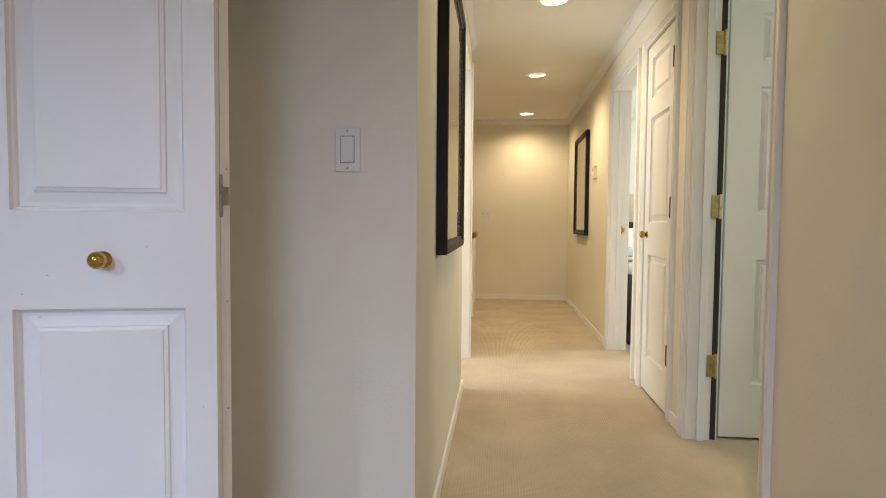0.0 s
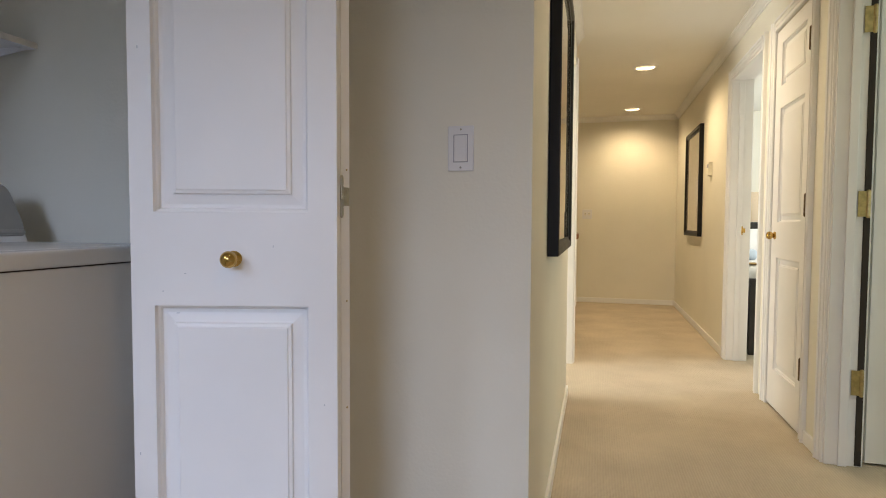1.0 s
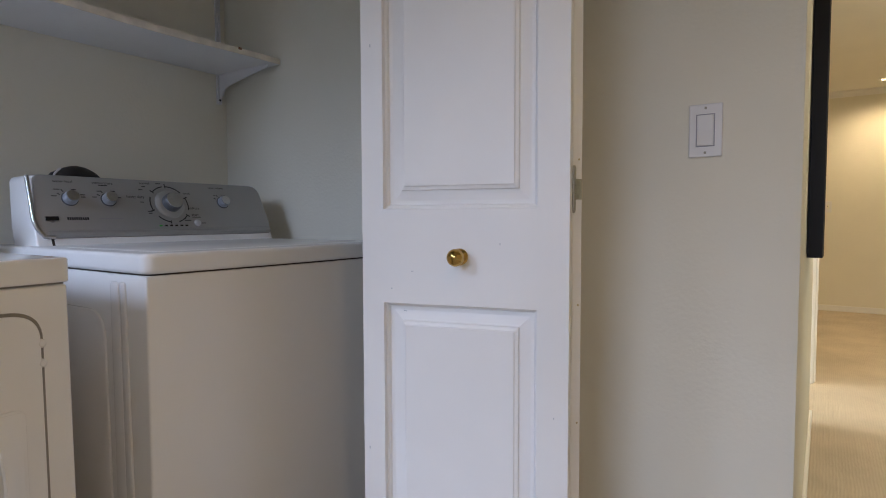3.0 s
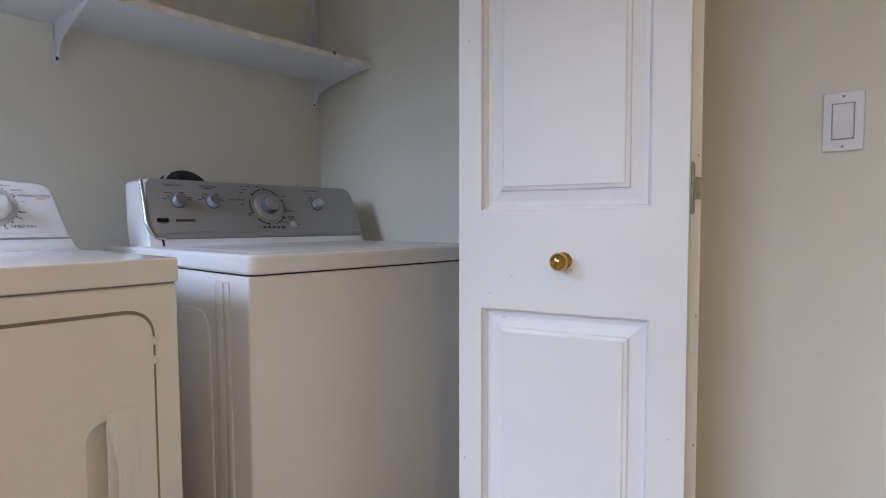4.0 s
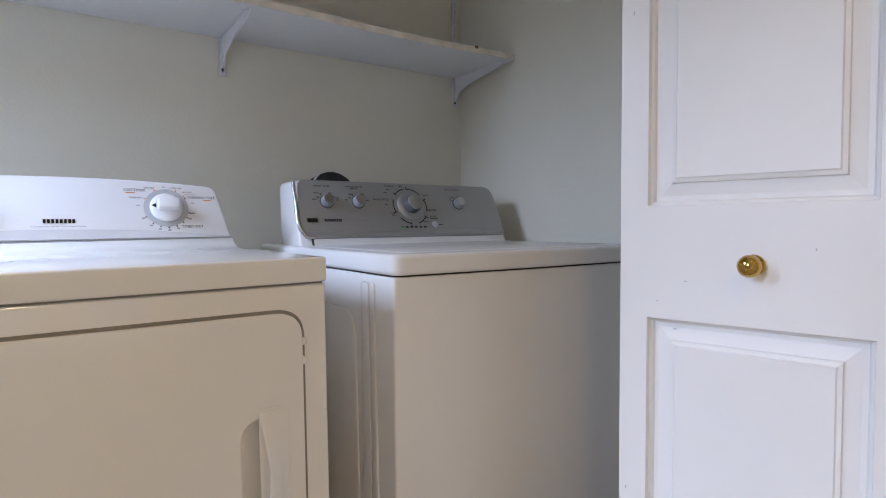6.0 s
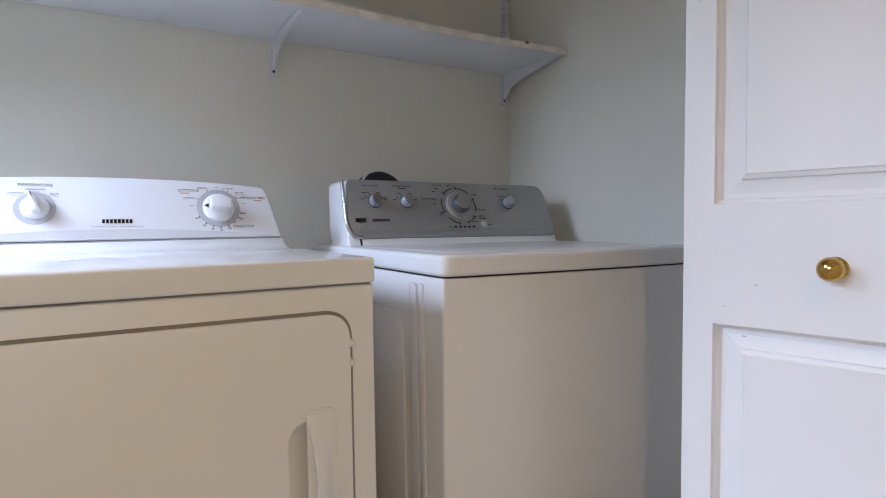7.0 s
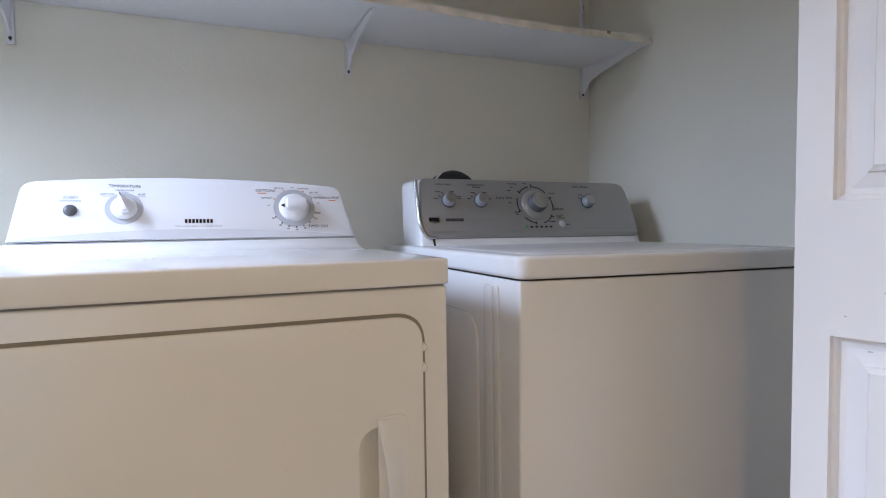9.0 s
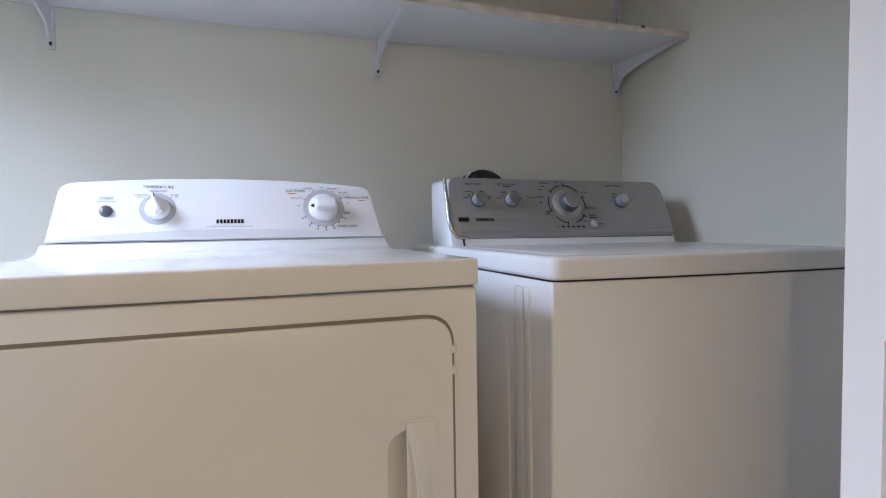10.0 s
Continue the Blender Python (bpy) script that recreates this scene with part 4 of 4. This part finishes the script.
k = part("timer_dial", lathe([(0.033, 0), (0.033, 0.003), (0.031, 0.008), (0.027, 0.011), (0.012, 0.013), (0, 0.013)], MD @ Matrix.Translation((0.412, 0.0545, 0.0008)), 44), M_CONSOLE, dcon, "large white timer dial", smooth=True)
g = extrude_poly([(a, b, 0.010) for a, b in rounded([(-0.020, -0.012), (0.024, -0.012), (0.024, 0.012), (-0.020, 0.012)], 0.006, 5)], (0, 0, 0.022), 0.004, 3)
g.transform(MD @ Matrix.Translation((0.412, 0.0545, 0)))
part("grip", g, M_CONSOLE, k, smooth=True)
p = extrude_poly([(-0.022, -0.005, 0.0128), (-0.022, 0.005, 0.0128), (-0.031, 0.0, 0.0128)], (0, 0, 0.0008))
p.transform(MD @ Matrix.Translation((0.412, 0.0545, 0)))
part("pointer", p, M_INK, k)


def word(m, text, u, v, size, mat, parent):
    letters(text, size, m @ Matrix.Translation((u, v, 0)), mat, parent)


for text, u, v, size, mat in (("START", -0.0108, 0.0752, 0.0095, M_INK), ("PUSH TO START", -0.0108, 0.0677, 0.0052, M_INK), ("TEMPERATURE", 0.081, 0.1012, 0.0092, M_INK),
                              ("WRINKLE FREE", 0.081, 0.0918, 0.0052, M_INK), ("MEDIUM", 0.081, 0.0872, 0.0040, M_INKPALE), ("COTTONS", 0.0505, 0.083, 0.0056, M_INK), ("REGULAR", 0.0505, 0.0784, 0.0042, M_INKPALE),
                              ("FLUFF", 0.1115, 0.083, 0.0056, M_INK), ("NO HEAT", 0.1115, 0.0784, 0.0042, M_INKPALE), ("3 Clothes Care Cycles - Extra Large Capacity", 0.2166, 0.0125, 0.0052, M_INKPALE),
                              ("COTTONS", 0.3530, 0.0957, 0.0092, M_INK), ("LESS DRY", 0.3815, 0.1022, 0.0052, M_INK), ("MORE DRY", 0.4345, 0.1022, 0.0052, M_INK), ("MORE DRY", 0.3545, 0.0780, 0.0052, M_INK),
                              ("LESS DRY", 0.4575, 0.0927, 0.0052, M_INK), ("COOL DOWN", 0.4625, 0.0872, 0.0040, M_INKPALE), ("WRINKLE FREE", 0.4860, 0.0800, 0.0092, M_INK), ("TIMED DRY", 0.4610, 0.0100, 0.0092, M_INK)):
    word(MD, text, u, v, size, mat, dcon)
for i in range(8):
    bar(MD, 0.1930 + 0.0069 * i, 0.0235, 0.0046, 0.0085, M_BLACK, dcon, "maker_mark", 0.001)
bar(MD, 0.345, 0.0895, 0.018, 0.0018, M_ORANGE, dcon)
bar(MD, 0.4975, 0.0735, 0.016, 0.0018, M_ORANGE, dcon)
for a, mat in ((116, M_ORANGE), (62, M_ORANGE), (38, M_ORANGE), (31, M_INK), (153, M_ORANGE), (208, M_INK), (232, M_INK), (252, M_INK), (272, M_INK), (292, M_INK), (312, M_INK), (330, M_INK), (346, M_INK)):
    cu, cv = 0.412 + 0.0465 * math.cos(radians(a)), 0.0545 + 0.0465 * math.sin(radians(a))
    ring(MD, cu, cv, 0, 0.0016, mat, dcon, "index_dot", 0.0012)
    if 200 < a < 350 and a != 312:
        bar(MD, 0.412 + 0.0525 * math.cos(radians(a)), 0.0545 + 0.0525 * math.sin(radians(a)), 0.0055 if a < 340 else 0.011, 0.0030, M_INKPALE, dcon)
for u, v in ((0.3575, 0.0600), (0.4105, 0.1045), (0.466, 0.0665)):
    bar(MD, u, v, 0.007, 0.0022, M_RING, dcon)
# scuffs on the top
for i in range(20):
    a, b = random.gauss(0.14, 0.06), random.uniform(-1.53, -1.36)
    l = random.uniform(0.002, 0.007)
    sc = box(-0.0007, 0.0007, -l / 2, l / 2, 0.9129, 0.9132)
    sc.transform(Matrix.Translation((b, a, 0)) @ Matrix.Rotation(random.uniform(-0.7, 0.7), 4, "Z"))
    part("scuff", sc, M_INKPALE, dry)

for a, b, l in ((0.300, 0.818, 0.010), (0.06, 0.70, 0.006), (0.21, 0.64, 0.005)):
    sc = box(DX + 0.0048, DX + 0.0053, -l / 2, l / 2, -0.0004, 0.0004)
    sc.transform(Matrix.Translation((0, a + 0.11, b)) @ Matrix.Rotation(0.5, 4, "X"))
    part("scratch", sc, M_SHELFEDGE, ddoor)

# it stands a little out of level
piv = Matrix.Translation((0, DYB, 0.9))
dry.matrix_basis = piv @ Matrix.Rotation(radians(0.45), 4, "X") @ piv.inverted() @ dry.matrix_basis
dcon.matrix_basis = Matrix.Translation((0, 0, 0.004)) @ piv @ Matrix.Rotation(radians(-0.33), 4, "X") @ piv.inverted()

# ---- laundry: washer ----
WX, WXB, WYA, WYB = -1.142, -1.87, 0.674, 1.362
wsh = thing("washing_machine", ((WX + WXB) / 2, (WYA + WYB) / 2, 0), "white top-loading washing machine with silver control console", "washing machine")


def plan_outline(inset, bow=0.007, r=0.020):
    pts = [(WXB + inset, WYA + inset), (WXB + inset, WYB - inset), (WX - inset, WYB - inset)]
    front = []
    for i in range(1, 12):
        t = i / 12
        front.append((WX - inset + bow * math.sin(math.pi * t), WYB - inset + (WYA - WYB + 2 * inset) * t))
    pts = pts + front + [(WX - inset, WYA + inset)]
    rr = [0.01, 0.01, r] + [0] * 11 + [r]
    return rounded(pts, rr, 6)


bm = extrude_poly([(x, y, 0.03) for x, y in plan_outline(0.004, 0.007, 0.005)], (0, 0, 0.8415), 0.003)
part("cabinet", bm, M_WASHER, wsh, smooth=True)
for fx in (WX - 0.08, WXB + 0.08):
    for fy in (WYA + 0.06, WYB - 0.06):
        part("foot", lathe([(0.02, 0), (0.02, 0.02), (0.012, 0.035)], Matrix.Translation((fx, fy, 0)), 12), M_SEAM, wsh)
part("seam", extrude_poly([(x, y, 0.869) for x, y in plan_outline(0.009)], (0, 0, 0.008)), M_SEAM, wsh)
part("top_deck", extrude_poly([(x, y, 0.8745) for x, y in plan_outline(0.0, 0.009, 0.024)], (0, 0, 0.037), 0.008, 4), M_WASHER, wsh, smooth=True)
lid = part("lid", extrude_poly([(x, y, 0.905) for x, y in rounded([(-1.185, WYA + 0.045), (-1.185, WYB - 0.045), (-1.56, WYB - 0.045), (-1.56, WYA + 0.045)], 0.03)], (0, 0, 0.0074), 0.0015), M_WASHER, wsh, "flat white lid", smooth=True)
for a, b, l in ((-1.150, 0.93, 0.020), (-1.155, 0.945, 0.012), (-1.20, 1.02, 0.010), (-1.17, 1.12, 0.016)):
    sc = box(-0.0006, 0.0006, -l / 2, l / 2, 0.9113, 0.9118)
    sc.transform(Matrix.Translation((a, b, 0)) @ Matrix.Rotation(0.8, 4, "Z"))
    part("scratch", sc, M_INKPALE, wsh)
# pressed panel and ribs on the side
for xa, xb, zt, rr in ((-1.80, -1.292, 0.800, 0.060), (-1.262, -1.236, 0.858, 0.012), (-1.228, -1.214, 0.858, 0.006)):
    pts = [(x, WYA + 0.0045, z) for x, z in rounded([(xa, 0.08), (xb + 0.018, 0.08), (xb, zt), (xa - 0.004, zt)], [0.005, 0.005, rr, min(rr, 0.012)], 10)]
    part("pressed_rib", extrude_poly(pts, (0, -0.0045, 0), 0.0035, 3), M_WASHER, wsh, smooth=True)
# console
WV = Vector((-0.065, 0, 0.145)).normalized()
MW = axes((-1.66, 0, 0.941), (0, 1, 0), WV, Vector((WV.z, 0, -WV.x)))
ol = rounded([(0.706, -0.036), (1.372, -0.036), (1.372, 0.03), (1.366, 0.1555), (0.726, 0.1555), (0.709, 0.02)], [0, 0, 0.01, 0.035, 0.022, 0.01], 8)
wcon = part("console", extrude_poly([MW @ Vector((u, v, -0.007)) for u, v in ol], (-0.13, 0, 0), 0.006, 3), M_WASHER, wsh, "console housing with white ends", smooth=True)
fl = rounded([(0.726, -0.012), (1.364, -0.012), (1.371, 0.03), (1.364, 0.1535), (0.727, 0.1535), (0.712, 0.03)], [0.018, 0.008, 0.01, 0.035, 0.018, 0.02], 8)
part("face_plate", extrude_poly([MW @ Vector((u, v, -0.010)) for u, v in fl], MW.to_3x3() @ Vector((0, 0, 0.010)), 0.004, 3), M_SILVER, wcon, "silver painted face plate", smooth=True)
part("bright_edge", tube([MW @ Vector(p) for p in ((0.7145, 0.147, -0.001), (0.7120, 0.09, -0.001), (0.7085, 0.035, -0.001), (0.712, 0.012, -0.001), (0.724, -0.009, -0.001), (0.745, -0.0115, -0.001))], 0.0048, 10), M_CHROME, wcon, smooth=True)
part("lower_roll", tube([MW @ Vector((0.732 + 0.0632 * k, -0.001, -0.0045)) for k in range(11)], 0.0085, 12), M_SILVER, wcon, "rounded lower edge", smooth=True)
b = box(0.742, 1.352, -0.034, -0.0135, -0.008, -0.0025, 0.001)
b.transform(MW)
part("lower_strip", b, M_WASHER, wcon)
b = box(0.738, 0.742, -0.035, -0.0125, -0.008, -0.003)
b.transform(MW)
part("strip_gap", b, M_SEAM, wcon)
for text, u, v, size in (("water level", 0.788, 0.1360, 0.0105), ("temperature", 0.880, 0.1365, 0.0105), ("normal", 0.9900, 0.1425, 0.0105), ("fabric softener", 1.2085, 0.1375, 0.0095),
                         ("heavy duty", 0.9560, 0.1005, 0.0115), ("casual", 1.1060, 0.1160, 0.0095), ("delicate", 1.1180, 0.0690, 0.0105), ("start", 1.1150, 0.0485, 0.0125)):
    word(MW, text, u, v, size, M_INK, wcon)
for u, v, w in ((0.880, 0.1295, 0.022), (1.1170, 0.0410, 0.026), (0.880, 0.0365, 0.060), (1.135, 0.0225, 0.014), (0.975, 0.122, 0.011), (0.985, 0.132, 0.010), (1.028, 0.143, 0.012), (0.970, 0.085, 0.010),
                (0.985, 0.058, 0.012), (0.985, 0.052, 0.010), (1.088, 0.031, 0.020), (0.762, 0.096, 0.013), (0.770, 0.114, 0.014), (0.808, 0.115, 0.011), (0.826, 0.101, 0.012), (0.826, 0.095, 0.010),
                (0.853, 0.096, 0.010), (0.866, 0.113, 0.009), (0.900, 0.114, 0.012), (0.914, 0.096, 0.008), (1.196, 0.112, 0.006), (1.222, 0.112, 0.008)):
    bar(MW, u, v, w, 0.0020, M_INKPALE if w > 0.05 else M_INK, wcon)
for i in range(10):
    bar(MW, 0.7805 + 0.0049 * i, 0.0362, 0.0038, 0.0075, M_INK, wcon, "model_mark", 0.001)
b = extrude_poly([(u, v, -0.001) for u, v in ((0.7315, 0.0425), (0.7315, 0.0295), (0.739, 0.0295), (0.7465, 0.026), (0.754, 0.0295), (0.7615, 0.0295), (0.7615, 0.0425))], (0, 0, 0.003), 0.0006)
b.transform(MW)
bdg = part("badge", b, M_CHROME, wcon, "small chrome-edged badge")
bar(MW, 0.7465, 0.0362, 0.027, 0.0100, M_BLACK, bdg, "badge_field", 0.0026)
for u, v in ((0.7945, 0.0890), (0.885, 0.0895), (1.2170, 0.0895)):
    ring(MW, u, v, 0, 0.0190, M_DARKPL, wcon, "dial_skirt", 0.002)
    front_dial(MW, u, v, 0.0165, 0.020, "small_dial", wcon, M_GREYPL, M_CHROME)
    for a in (35, 62, 120, 150):
        t0 = MW @ Matrix.Translation((u + 0.0255 * math.cos(radians(a)), v + 0.0255 * math.sin(radians(a)), 0)) @ Matrix.Rotation(radians(a), 4, "Z")
        bar(t0, 0, 0, 0.007, 0.0022, M_INK, wcon, "index_mark")
part("dial_skirt", lathe([(0.0415, 0.0), (0.0415, 0.003), (0.039, 0.0055), (0.030, 0.009), (0.0, 0.009)], MW @ Matrix.Translation((1.0465, 0.0800, 0)), 48), M_SILVER, wcon, "silver skirt", smooth=True)
front_dial(MW, 1.0465, 0.0800, 0.0270, 0.030, "cycle_dial", wcon, M_DARKPL, M_CHROME)


def arc_mark(a0, a1, r0, r1):
    n = 12
    pts = [(r1 * math.cos(radians(a0 + (a1 - a0) * i / n)), r1 * math.sin(radians(a0 + (a1 - a0) * i / n)), 0.0003) for i in range(n + 1)]
    pts += [(r0 * math.cos(radians(a1 + (a0 - a1) * i / n)), r0 * math.sin(radians(a1 + (a0 - a1) * i / n)), 0.0003) for i in range(n + 1)]
    b_ = extrude_poly(pts, (0, 0, 0.0005))
    b_.transform(MW @ Matrix.Translation((1.0465, 0.0800, 0)))
    part("printed_arc", b_, M_INK, wcon)


for a0, a1 in ((100, 140), (158, 202), (222, 262), (285, 325), (-18, 24), (42, 92)):
    arc_mark(a0, a1, 0.0530, 0.0560)
    arc_mark(a1 - 3, a1, 0.0500, 0.0620)
for i in range(6):
    u = 1.0047 + 0.0150 * i
    bar(MW, u, 0.0155, 0.0085, 0.0045, M_LED if i == 0 else M_SEAM, wcon, "indicator", 0.0008)
    bar(MW, u, 0.0215, 0.0075, 0.0020, M_INKPALE, wcon)
part("start_button", lathe([(0.0095, 0), (0.0095, 0.003), (0.007, 0.0042), (0, 0.0045)], MW @ Matrix.Translation((1.1155, 0.0230, 0)), 24), M_RING, wcon, "pale start button", smooth=True)

# ---- hose behind the washer ----
hose = thing("black_hose", (-1.93, 0.92, 0), "black rubber hose looped up behind the washer", "hose")
pts = []
for i in range(25):
    t = i / 24
    pts.append((-1.935 + 0.01 * math.sin(6 * t), 0.855 + 0.135 * t, 1.066 + 0.036 * math.sin(math.pi * (0.12 + 0.86 * t)) - 0.9 * max(0, t - 0.8) ** 1.2))
part("loop", tube([(-1.94, 0.85, 0.0)] + pts + [(-1.94, 1.0, 0.0)], 0.022, 14), M_HOSE, hose, smooth=True)
part("white_tie", tube([(-1.912, 0.846, 1.085), (-1.910, 0.850, 1.098), (-1.914, 0.860, 1.108), (-1.925, 0.870, 1.113)], 0.003, 8), M_METALW, hose, "white tie end", smooth=True)
